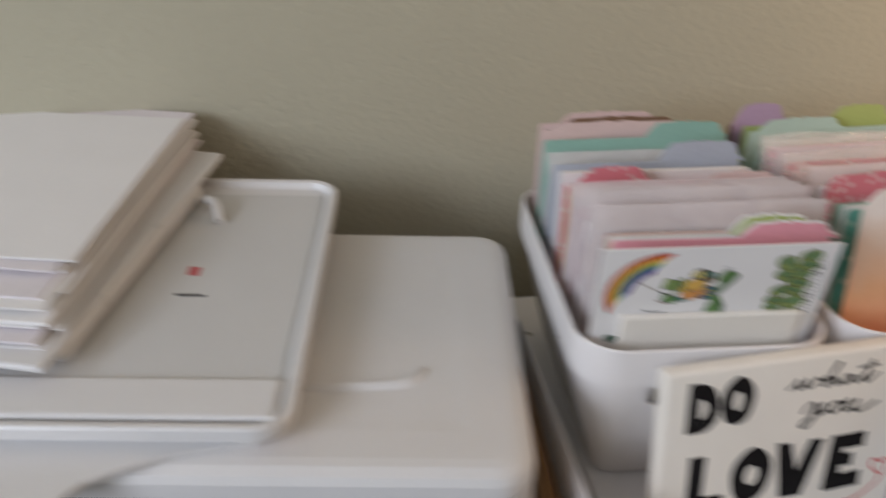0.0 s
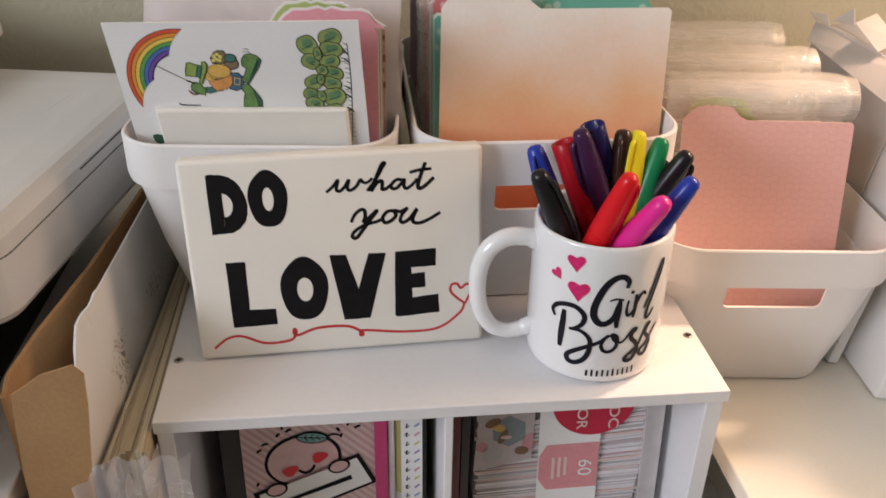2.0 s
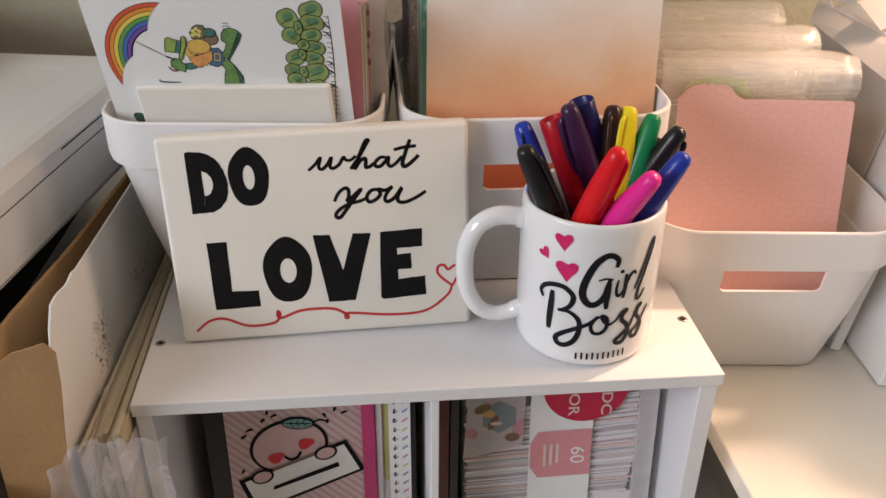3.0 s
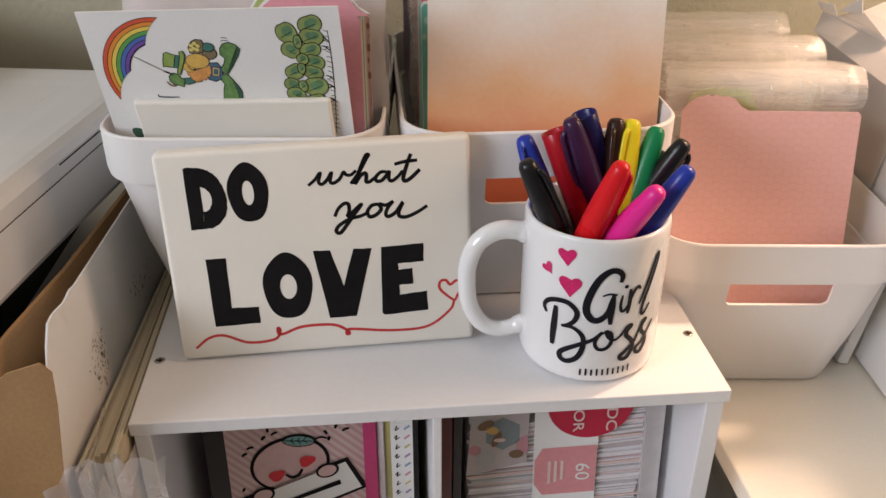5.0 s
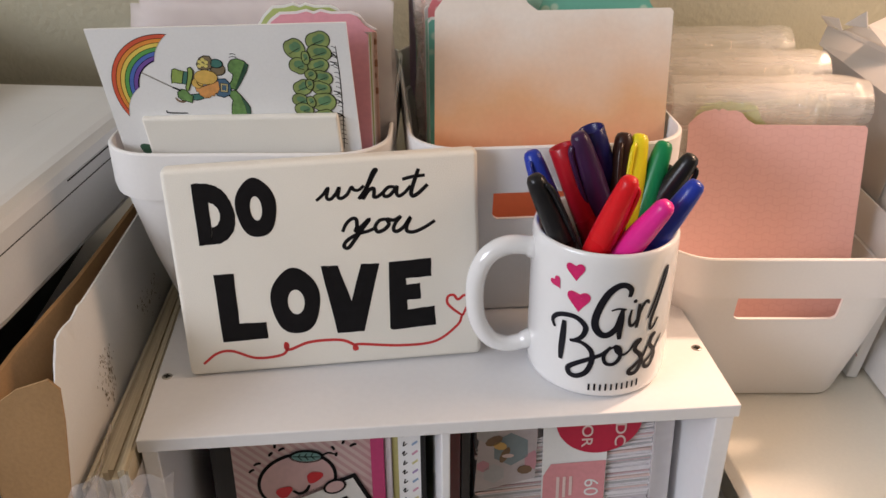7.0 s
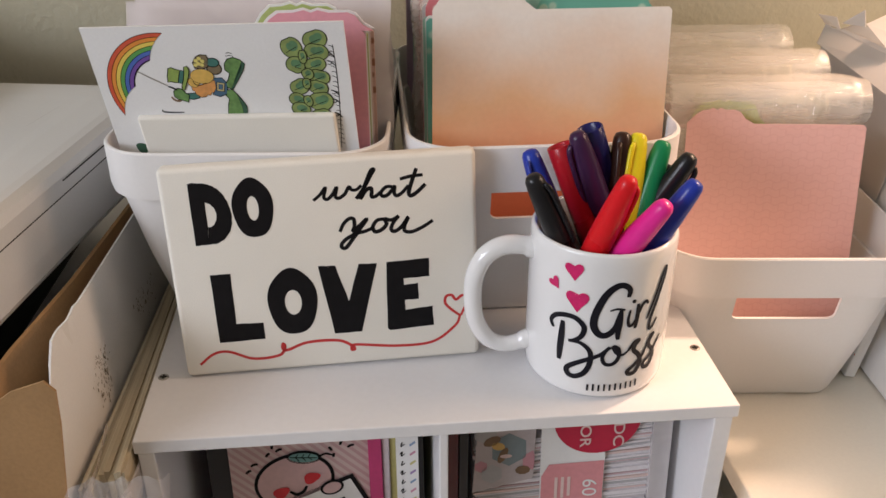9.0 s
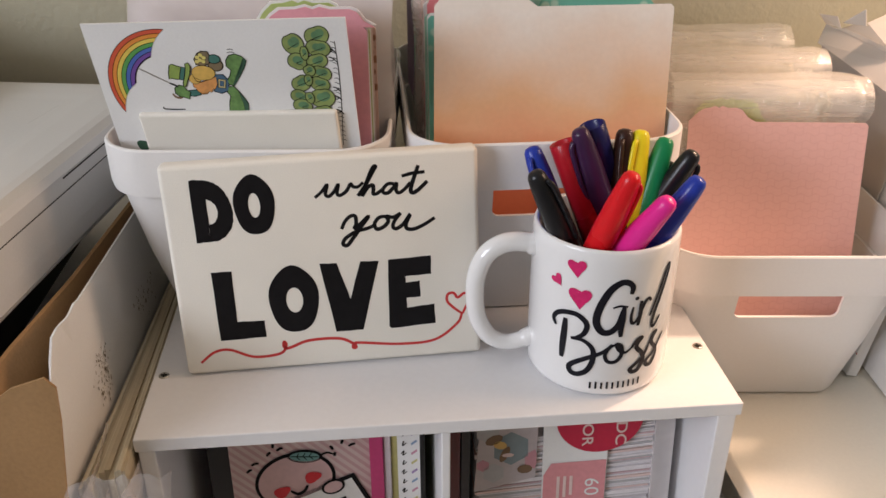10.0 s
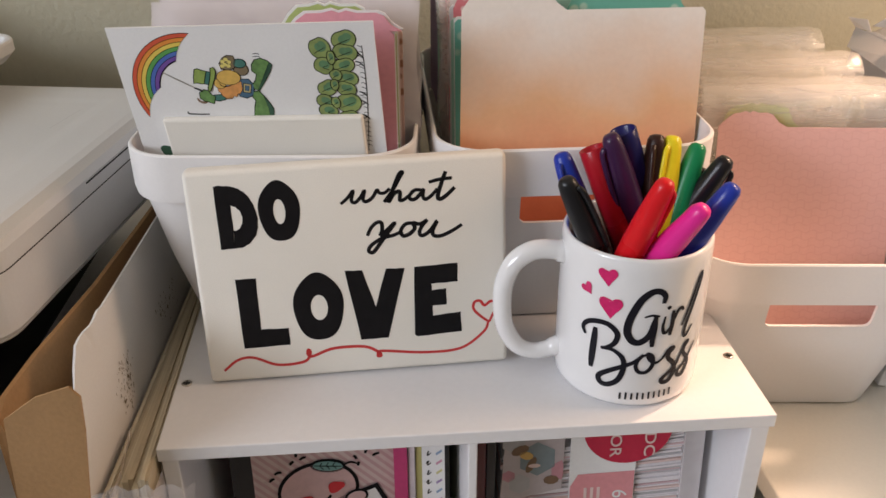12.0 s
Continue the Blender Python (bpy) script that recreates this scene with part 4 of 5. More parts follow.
K = 1.42  # degrees of turn for a millimetre round the bowl


def mug_put(x, y):
    return on_mug(x * K - 0.7, y - 1.0)


def mug_stroke(pts, w, bm, taper=0.5):
    ribbon([(a / K, z) for a, z in pts], w, mug_put, 7, taper, bm=bm)


def brush(thin, thick):
    """Pointed-brush width: thick on down strokes, thin on up strokes."""
    return lambda f, d: thin + (thick - thin) * max(0.0, abs(d.y) ** 1.3) * (0.35 + 0.65 * math.sin(math.pi * f) ** 0.5)


for pts, w in (([(-83, 70.5), (-82.5, 75), (-87, 78), (-93, 77.4), (-100, 72), (-106, 61), (-107.2, 52.5), (-103, 47), (-97, 46.5), (-91, 51), (-88.6, 58), (-87.4, 62.4)], 3.4), ([(-96, 62.2), (-91, 63.4), (-86, 62.8), (-84.6, 62.6)], 1.2),
               ([(-87.4, 62.6), (-87.6, 55), (-88.4, 48), (-88.0, 43.4)], 2.6), ([(-80.4, 62.2), (-81.4, 56), (-80.0, 51.8), (-76.5, 53.2), (-72.6, 60)], 1.6),
               ([(-74.2, 65.4), (-74.0, 58), (-75.0, 49.6)], 2.2), ([(-74.4, 56), (-71, 63.4), (-67.6, 66), (-65.2, 64)], 1.7), ([(-65, 54), (-59, 66), (-52.6, 79.6), (-49.6, 83.4), (-49.4, 79), (-55, 66), (-60.6, 54), (-61.6, 47.4), (-58.6, 46.6), (-53.5, 52)], 1.9),
               ([(-131.2, 51), (-131.6, 42), (-132.2, 33), (-132.4, 24.8)], 3.2), ([(-139.2, 44.5), (-141.8, 48.6), (-138, 52.8), (-130, 55.2), (-121, 55), (-114.2, 50.4), (-115.4, 44.4), (-121, 40.4), (-125.6, 39.4)], 2.6),
               ([(-125.6, 39.4), (-116, 39.6), (-108.4, 35), (-107.4, 27.6), (-111, 20.2), (-118, 16.4), (-123.8, 17), (-125.2, 20.8), (-119.5, 24.8), (-109, 29.6), (-100, 33.4), (-93.5, 38.6)], 2.7),
               ([(-90, 38.6), (-95, 36.8), (-98.4, 31.6), (-96, 27.2), (-90.2, 27), (-86, 31), (-86.4, 36.8), (-90.4, 38.8), (-88, 34.6), (-83, 32.8), (-78.5, 35)], 2.0),
               ([(-78.5, 35), (-73.5, 40.4), (-69.6, 40.8), (-73, 37.8), (-73.4, 34.6), (-68.6, 30.6), (-66.6, 25.8), (-70.2, 19.6), (-75.2, 18.6), (-77.2, 20.8), (-72.5, 24), (-65.5, 29), (-62, 35)], 2.4),
               ([(-62, 35), (-58.4, 41), (-55, 41.6), (-58.4, 38.6), (-59, 35), (-54.4, 30.6), (-53, 26), (-57, 20.4), (-62.2, 20.8), (-62.6, 24), (-56, 28), (-46, 38.5)], 2.2)):
    stroke = bmesh.new()
    mug_stroke(pts, w * 1.2, stroke, 0.4)
    part("printed_letter", stroke, MUG_INK, mug)
part("printed_dot", disc(-78.1 / K, 67.4, 1.2, 1.2, mug_put, 14), MUG_INK, mug)


def heart(cx, cy, s, turn):
    pts = []
    for k in range(30):
        t = 2 * math.pi * k / 30
        x, y = s * 0.95 * math.sin(t) ** 3, s * (0.8125 * math.cos(t) - 0.40 * math.cos(2 * t) - 0.125 * math.cos(3 * t) - 0.0625 * math.cos(4 * t))
        c, q = math.cos(turn), math.sin(turn)
        pts.append((cx + x * c - y * q, cy + x * q + y * c))
    bm = plate(pts, mug_put)
    bmesh.ops.triangulate(bm, faces=bm.faces)
    return bm


for cx, cy, s, tr in ((-125.0 / K, 84.2, 5.6, 0.12), (-140.8 / K, 73.2, 3.9, 0.75), (-121.0 / K, 66.4, 6.8, 0.05)):
    part("printed_heart", heart(cx, cy, s, tr), MUG_PINK, mug)
bars = bmesh.new()
for k in range(10):
    a = -108.4 + k * 4.35
    plate([((a + dx) / K, 8.0 + 0.12 * k + dz) for dx, dz in ((0, 0), (1.6, 0), (1.6, 4.4 + 0.4 * (k % 2)), (0, 4.4 + 0.4 * (k % 2)))], mug_put, bm=bars)
part("small_print_bars", bars, MUG_INK, mug, "small black print below the words")


# ---- markers in the mug ----
def marker(colour_name, colour, tip, foot, barrel=(0.62, 0.60, 0.60), open_end=False, clip_to=(0, -1, 0)):
    t, f = Vector(tip), Vector(foot)
    ax = (t - f).normalized()
    ln = (t - f).length
    m = Matrix.Translation(f) @ ax.to_track_quat("Z", "Y").to_matrix().to_4x4()
    ob = thing("marker_pen", f"{colour_name} capped felt marker standing in the mug", "marker", m, "markers in the mug")
    capm = material(f"{colour_name}_cap", colour, 0.28, vary=0.04, coat=0.05, spec=0.3)
    barm = material(f"{colour_name}_barrel", barrel, 0.35, vary=0.04)
    part("barrel", lathe([(0, 0), (0.0042, 0.0), (0.0048, 0.001), (0.0060, 0.012), (0.0061, ln - 0.055), (0.0054, ln - 0.0545), (0, ln - 0.0545)], 20), barm, ob, smooth=True)
    c0 = ln - 0.066
    if open_end:
        cap = [(0.0064, c0), (0.0079, c0 + 0.0004), (0.0078, ln - 0.010), (0.0076, ln - 0.0005), (0.0072, ln), (0.0065, ln - 0.0006), (0.0062, ln - 0.006), (0, ln - 0.0062)]
    else:
        cap = [(0.0064, c0), (0.0075, c0 + 0.0004), (0.0075, ln - 0.040), (0.0069, ln - 0.024), (0.0057, ln - 0.008), (0.0050, ln - 0.003), (0.0038, ln - 0.0008), (0.0018, ln), (0, ln)]
    part("cap", lathe(cap, 24), capm, ob, smooth=True)
    if not open_end:
        d = m.to_3x3().inverted() @ Vector(clip_to)
        a = math.atan2(d.y, d.x)
        cx, cy = math.cos(a), math.sin(a)
        pts = [(0.0054 * cx, 0.0054 * cy, ln - 0.006), (0.0078 * cx, 0.0078 * cy, ln - 0.010), (0.0084 * cx, 0.0084 * cy, ln - 0.024), (0.0081 * cx, 0.0081 * cy, ln - 0.042), (0.0071 * cx, 0.0071 * cy, ln - 0.046)]
        part("clip", tube(spline(pts, 4), 0.0017, 10, 0.8), capm, ob, smooth=True)
    return ob


BLACKC, BLUEC = (0.012, 0.012, 0.014), (0.02, 0.045, 0.36)
for args in (("blue", BLUEC, (0.4443, 0.2035, 1.1318), (0.4884, 0.1625, 1.008), BLACKC, False, (-0.6, -1, 0)), ("black", BLACKC, (0.4395, 0.1680, 1.1315), (0.4983, 0.1763, 1.008), BLACKC, False, (1, -0.8, 0)),
             ("dark_red", (0.42, 0.01, 0.02), (0.4615, 0.2020, 1.1345), (0.5094, 0.1723, 1.008), (0.6, 0.58, 0.57), True), ("purple", (0.045, 0.014, 0.055), (0.4679, 0.1920, 1.1458), (0.5189, 0.1893, 1.008), (0.5, 0.48, 0.5), False, (-1, -0.3, 0)),
             ("navy_blue", (0.014, 0.013, 0.10), (0.4780, 0.2030, 1.1440), (0.5243, 0.1969, 1.008), (0.5, 0.48, 0.5), True), ("brown", (0.035, 0.014, 0.010), (0.4978, 0.2035, 1.1405), (0.491, 0.1698, 1.008), (0.6, 0.58, 0.57), False, (-0.5, -1, 0)),
             ("yellow", (0.80, 0.66, 0.02), (0.5074, 0.2035, 1.1395), (0.4885, 0.1705, 1.008), (0.6, 0.58, 0.57), False, (-0.8, -1, 0)), ("green", (0.01, 0.22, 0.08), (0.5226, 0.2035, 1.1343), (0.482, 0.1704, 1.008), (0.6, 0.58, 0.57), False, (0.3, 1, 0)),
             ("red", (0.70, 0.012, 0.018), (0.4865, 0.1470, 1.1374), (0.4542, 0.1782, 1.008), (0.6, 0.58, 0.57), False, (1, 0.15, -0.4)),
             ("black", BLACKC, (0.5286, 0.2035, 1.1187), (0.4527, 0.1763, 1.008), BLACKC, False, (0, 1, 0)), ("black", BLACKC, (0.5347, 0.1900, 1.1306), (0.4752, 0.2069, 1.008), BLACKC, False, (1, -0.3, 0)),
             ("blue", BLUEC, (0.5272, 0.1590, 1.1282), (0.4628, 0.1727, 1.008), (0.6, 0.58, 0.57), False, (0, 1, 0)), ("pink", (0.80, 0.03, 0.30), (0.5053, 0.1410, 1.1249), (0.4539, 0.1906, 1.008), (0.6, 0.58, 0.57), False, (0, 1, 0))):
    marker(*args)

# ---- left cubby: notebooks ----
book = thing("notebook", "pink striped notebook with a cartoon cherry shape on its cover", "notebook", plane_pose((0.2500, 0.168, 0.7562), (1, 0.03, 0), (0.05, 0.06, 1)))
part("black_backing", box(-0.006, 0.132, 0, 0.208, -0.014, -0.0085), BLACK_PAPER, book)
part("page_block", box(0.0090, 0.118, 0.001, 0.2055, -0.0085, -0.0012), PAPER_EDGE, book)
part("cover", box(0.0085, 0.0965, 0, 0.207, -0.0012, 0.0, 0.0004), NOTE_STRIPE, book)
BK = flat_at(0.0004)
BK2 = flat_at(0.0008)
BK3 = flat_at(0.0012)
part("cherry_outline", disc(48, 164.0, 26.0, 21.5, BK, 36, 0.3), INK, book)
part("cherry_shape", disc(48, 164.0, 23.8, 19.3, BK2, 36, 0.3), plain("pale_pink_print", (0.62, 0.41, 0.41)), book)
part("leaf_outline", disc(55, 182.5, 11.0, 5.2, BK2, 20, -0.1), INK, book)
part("leaf_shape", disc(55, 182.5, 9.2, 3.6, BK3, 20, -0.1), plain("leaf_print", (0.16, 0.32, 0.30)), book)
for x, y, r in ((39.0, 156.0, 4.8), (59, 166.0, 4.8)):
    part("red_spot", disc(x, y, r * 1.15, r * 0.85, BK3, 18, 0.5, 0.12), plain("red_spot_print", (0.6, 0.02, 0.03)), book)
part("smile_line", ribbon([(44.5, 156.5), (48.5, 153.8), (53.0, 155.6), (55.5, 160.0)], 2.3, BK3, 6), INK, book)
veins = bmesh.new()
ribbon([(46.5, 183.6), (55, 182.6), (63.5, 181.8)], 0.8, flat_at(0.0014), 4, bm=veins)
for x in (50, 54, 58):
    ribbon([(x, 183.0), (x + 1.6, 185.4)], 0.6, flat_at(0.0014), 3, bm=veins)
    ribbon([(x, 183.0), (x + 2.2, 180.2)], 0.6, flat_at(0.0014), 3, bm=veins)
part("leaf_veins", veins, INK, book)
part("leaf_stalk", ribbon([(64, 182), (69, 184), (73, 182.5)], 1.6, BK2, 5), INK, book)
part("sign_outline", plate([(13.0, 139), (85, 166.5), (97, 140.5), (22, 110)], BK2), INK, book)
part("sign_shape", plate([(17.0, 137.5), (83.5, 163), (93.2, 141.5), (24.5, 114)], BK3), PAPER, book)
part("name_bar", plate([(35, 129.6), (36.0, 132.8), (79, 149.0), (80, 145.4)], flat_at(0.0016)), INK, book)
for x, y in ((29.0, 141.5), (71.5, 157.5)):
    part("round_outline", disc(x, y, 7.8, 5.8, flat_at(0.0016), 18, 0.35), INK, book)
    part("round_shape", disc(x, y, 6.2, 4.2, flat_at(0.0020), 18, 0.35), plain("pale_pink_print", (0.62, 0.41, 0.41)), book)
for x, y, a in ((24, 179, 0.4), (33, 186.0, 1.0), (40, 189, 0.6), (72, 187, 2.0), (20, 174, 0.8), (85, 188, 0.5), (17, 146, 1.2), (74, 182, 1.4), (36, 192, 1.5), (79, 191, 1.3)):
    part("ink_mark", ribbon([(x - 2.5 * math.cos(a), y - 1.6 * math.sin(a)), (x, y + 0.6), (x + 2.5 * math.cos(a), y + 1.6 * math.sin(a))], 1.9, BK, 4), INK, book)
for nm, x0, x1, y, mat, lab in (("magazine", 0.3455, 0.3540, 0.176, plain("magenta_print", (0.50, 0.04, 0.16)), "magenta covered planner booklet in the cubby"),
                                ("magazine", 0.3545, 0.3588, 0.178, plain("pale_lilac_print", (0.66, 0.58, 0.62)), "pale lilac covered planner booklet in the cubby"), ("magazine", 0.3592, 0.3660, 0.180, plain("pale_yellow_print", (0.60, 0.54, 0.22)), "yellow edged planner booklet in the cubby")):
    b = part(nm, box(x0, x1, y, y + 0.15, 0.7563, 0.962, 0.0006), mat)
    tagged(b, lab, "booklet", "booklets in the cubby")
st = thing("sticker_book", "white sticker book page with small coloured marks", "sticker book", plane_pose((0.3632, 0.1640, 0.7563), (1, 0.02, 0), (0, 0.05, 1)))
part("page", box(0.0, 0.0140, 0, 0.206, -0.003, 0.0), PAPER, st)
DASH = [plain("dash_purple", (0.35, 0.25, 0.45)), plain("dash_blue", (0.25, 0.35, 0.50)), plain("dash_pink", (0.6, 0.3, 0.4)), plain("dash_yellow", (0.6, 0.55, 0.25))]
for k in range(14):
    y = 200 - 7.4 * k
    part("colour_dash", plate([(8.4, y), (12.0, y + 2.6), (12.4, y + 1.0), (8.8, y - 1.6)], BK), DASH[k % 4], st)
    part("ink_scribble", ribbon([(2.2 + k % 2, y), (4.0, y + 2.2), (3.2, y - 1.2), (5.6, y + 0.6)], 0.7, BK, 4), INK, st)

# ---- right cubby: wrapped pack of cards ----
pk = thing("paper_pack", "wrapped pack of printed cardstock with paper band and red sticker", "paper pack", plane_pose((0.4105, 0.155, 0.7562), (1, -0.01, 0), (0, 0.10, 1)))
rp = random.Random(9)
part("card_stack_low", box(0.004, 0.118, 0.0, 0.118, -0.060, -0.001), PAPER_EDGE, pk)
EDGES = [PAPER_EDGE, BLUSH, plain("grey_edge_print", (0.52, 0.48, 0.49)), plain("rose_edge_print", (0.60, 0.42, 0.44)), PAPER_EDGE, plain("grey_print", (0.44, 0.43, 0.44)), PAPER_EDGE]
z = 0.1185
k = 0
while z < 0.193:
    h = 0.0009 + rp.random() * 0.0009
    w = 0.1140 + 0.005 * math.sin((z - 0.1185) * 36) + rp.uniform(-0.002, 0.002)
    bm = box(0.003 + rp.uniform(-0.002, 0.002), w, z, z + h * 0.86, -0.060, rp.uniform(-0.0016, 0.0014))
    for v in bm.verts:
        v.co.y += (v.co.x - 0.06) * (0.03 + 0.9 * (z - 0.1185))
    part("card_layer", bm, EDGES[k % 7] if k % 3 else PAPER_EDGE, pk)
    z += h
    k += 1
fl = slab([(0.0005, 0.154), (0.040, 0.163), (0.041, 0.2035), (0.004, 0.2035)], 0.0016, 0.0022)
part("printed_cover", fl, plain("pale_floral_paper", (0.50, 0.44, 0.45)), pk)
SLATE = plain("slate_print", (0.22, 0.27, 0.29))
ROSEP = plain("rose_print", (0.55, 0.27, 0.31))
for cx, cy, r, mt in ((24, 186, 12.5, SLATE), (39.5, 177, 7.5, ROSEP), (13, 168, 7.5, plain("mist_print", (0.44, 0.43, 0.44))), (6, 174, 4.5, ROSEP), (9, 199, 8, plain("mist_print", (0.44, 0.43, 0.44)))):
    hexagon = [(min(40.5, max(1.0, cx + r * math.cos(math.pi * (k / 3 + 0.17)))), min(203, max(159, cy + r * math.sin(math.pi * (k / 3 + 0.17))))) for k in range(6)]
    part("hexagon_print", plate(hexagon, flat_at(0.0024)), mt, pk)
for cx, cy, rx, ry, mt in ((13, 193, 6, 3.4, BROWN), (20, 182, 6.5, 2.6, BROWN), (22, 181.4, 4, 1.5, BLUSH), (33, 170, 3.4, 5, BROWN), (17, 189, 3, 4.5, GOLD)):
    part("flower_print", disc(cx, cy, rx, ry, flat_at(0.0026 if mt is not BLUSH else 0.0028), 9, cx), mt, pk)
part("paper_band", box(0.0445, 0.0865, 0.0, 0.206, 0.0016, 0.0024), PAPER, pk)
BD = flat_at(0.0028)
part("pink_tag", plate([(45.2, 164), (50, 173), (86, 174), (86, 137), (51, 136), (45.2, 145)], BD), plain("pink_tag_print", (0.68, 0.28, 0.30)), pk)
bm = lettering("60", 0.0130, 0.0095)
part("tag_number", moved(bm, lambda x, y: Vector((0.0725 + y, 0.1600 - x, 0.0032))), PAPER, pk, "white number sixty, turned on its side")
tb = bmesh.new()
for k in range(3):
    plate([(54 + 4.2 * k, 145 + 1.5 * k), (56 + 4.2 * k, 145 + 1.5 * k), (56 + 4.2 * k, 163), (54 + 4.2 * k, 163)], flat_at(0.0032), bm=tb)
part("small_print_bars", tb, BLUSH, pk)
part("round_sticker", disc(80, 206.5, 28, 26, flat_at(0.0034), 40), plain("crimson_sticker", (0.48, 0.015, 0.05)), pk)
for text, x, top in (("OR", 0.0690, 0.2020), ("DC", 0.0905, 0.2020)):
    bm = lettering(text, 0.0165, 0.0072, 0.01)
    part("sticker_word", moved(bm, lambda x_, y_: Vector((x + y_, top - x_, 0.0038))), BLUSH, pk, "pale sticker letters turned on their side")
wrap = bmesh.new()
for dx in (0.1165, 0.1285):
    box(dx, dx + 0.0006, 0.0, 0.207, -0.055, 0.002, bm=wrap)
box(0.1165, 0.1291, 0.0, 0.207, 0.0022, 0.0028, bm=wrap)
part("clear_wrap", wrap, SLEEVE, pk, "clear crinkled plastic wrapper")
red = part("folder", box(0.3935, 0.4015, 0.165, 0.40, 0.7563, 0.972, 0.0006), plain("dark_red_cover", (0.10, 0.012, 0.012), 0.4))
tagged(red, "dark red folder standing in a shelf cubby", "folder")
red = part("folder", box(0.4025, 0.4085, 0.170, 0.40, 0.7563, 0.970, 0.0006), BLACK_PAPER)
tagged(red, "black folder standing in a shelf cubby", "folder")

# ---- envelopes between printer and shelf ----
ke = thing("kraft_envelope", "brown kraft paper mailer with its flap folded open", "envelope")
bm = bmesh.new()
rows = []
for y, xl, xr, zl, zr, bulge in ((0.1010, 0.1575, 0.1815, 1.046, 1.040, 0.0), (0.115, 0.1565, 0.1810, 1.050, 1.036, 0.001), (0.150, 0.1605, 0.1815, 1.051, 1.030, 0.002), (0.220, 0.1715, 0.1835, 1.051, 1.030, 0.002), (0.335, 0.1822, 0.1900, 1.050, 1.045, 0.001)):
    rows.append([bm.verts.new(p) for p in ((xl - 0.002, y, 0.7465), (xl - bulge, y, 0.90), (xl, y, zl), (xl + 0.002, y + 0.001, zl - 0.0008), (xl * 0.5 + xr * 0.5, y + 0.004, zr - 0.035), (xr - 0.002, y, zr - 0.001), (xr, y, zr), (xr - 0.003, y, 0.95), (xr - 0.004, y, 0.7465))])
for a, b in zip(rows, rows[1:]):
    for k in range(8):
        bm.faces.new((a[k], a[k + 1], b[k + 1], b[k]))
bm.faces.new(rows[0])
bm.faces.new(rows[-1][::-1])
part("mailer", bm, KRAFT, ke)
bm = bmesh.new()
v = [bm.verts.new(p) for p in ((0.1640, 0.0995, 1.0490), (0.1804, 0.1000, 1.0605), (0.1965, 0.1000, 1.0655), (0.2010, 0.1000, 1.0595), (0.1997, 0.0995, 1.0400), (0.1940, 0.0985, 0.9960), (0.1900, 0.0980, 0.9000), (0.1560, 0.0980, 0.9000), (0.1600, 0.0985, 0.9990))]
bm.faces.new(v)
r = bmesh.ops.extrude_face_region(bm, geom=bm.faces[:])
for q in r["geom"]:
    if isinstance(q, bmesh.types.BMVert):
        q.co.y -= 0.0014
part("flap", bm, KRAFT, ke, "folded kraft flap")

we = thing("white_envelope", "white torn envelope leaning among the papers", "envelope")
bm = bmesh.new()
N = 40
tr = random.Random(3)


def env_x(y, z):
    """Where the leaning envelope's face stands at that depth and height."""
    top_x = 0.1868 + 0.045 * (y - 0.13)
    low_x = 0.1893 + 0.045 * (min(y, 0.30) - 0.12)
    f = min(1.0, max(0.0, (1.061 - z) / 0.075))
    return top_x + (low_x - top_x) * f ** 0.8


rows = []
for k in range(N + 1):
    y = 0.106 + 0.27 * k / N
    zt = 1.020 + 0.0410 * min(1, (k / N) * 7.5) ** 0.7 - 0.004 * k / N + (tr.uniform(-0.0034, 0.0030) if k < 11 else 0)
    xl = 0.1868 + 0.045 * max(0, y - 0.13) - 0.02 * max(0, 0.13 - y) + (tr.uniform(-0.0010, 0.0010) if k < 9 else 0)
    rows.append([bm.verts.new(p) for p in ((xl - 0.006, y, 0.7465), (xl - 0.005, y, 0.97), (xl - 0.0012, y, 1.03), (xl - 0.0006, y, zt), (xl + 0.0006, y, zt), (env_x(y, 1.045), y, 1.045), (env_x(y, 1.03), y, 1.03),
                                           (env_x(y, 1.015), y, 1.015), (env_x(y, 1.0), y, 1.0), (env_x(y, 0.95) + 0.001, y, 0.95), (env_x(y, 0.9), y, 0.7465))])
for a, b in zip(rows, rows[1:]):
    for k in range(10):
        bm.faces.new((a[k], b[k], b[k + 1], a[k + 1]))
bm.faces.new(rows[0])
bm.faces.new(rows[-1][::-1])
part("envelope_sheet", bm, PAPER, we)
smudge = material("dark_smudge", (0.16, 0.12, 0.07), 0.8, vary=0.5, coarse=200)
for cy, cz, sp in ((0.287, 1.004, 1.0), (0.268, 1.004, 0.8), (0.191, 1.0125, 0.8), (0.182, 1.006, 1.0), (0.186, 0.996, 0.7)):
    bm = bmesh.new()
    for k in range(38):
        y, z = cy + tr.gauss(0, 0.007) * sp, cz + tr.gauss(0, 0.007) * sp
        x = env_x(y, z) + 0.0006
        rr = tr.uniform(0.00015, 0.0005) * (1.6 if k % 9 == 0 else 1)
        bm.faces.new([bm.verts.new((x, y + rr * math.cos(a), z + rr * 2.4 * math.sin(a))) for a in (0, 1, 2.1, 3.1, 4.2, 5.2)])
    part("dark_smudge", bm, smudge, we, "dark specks on the torn paper")

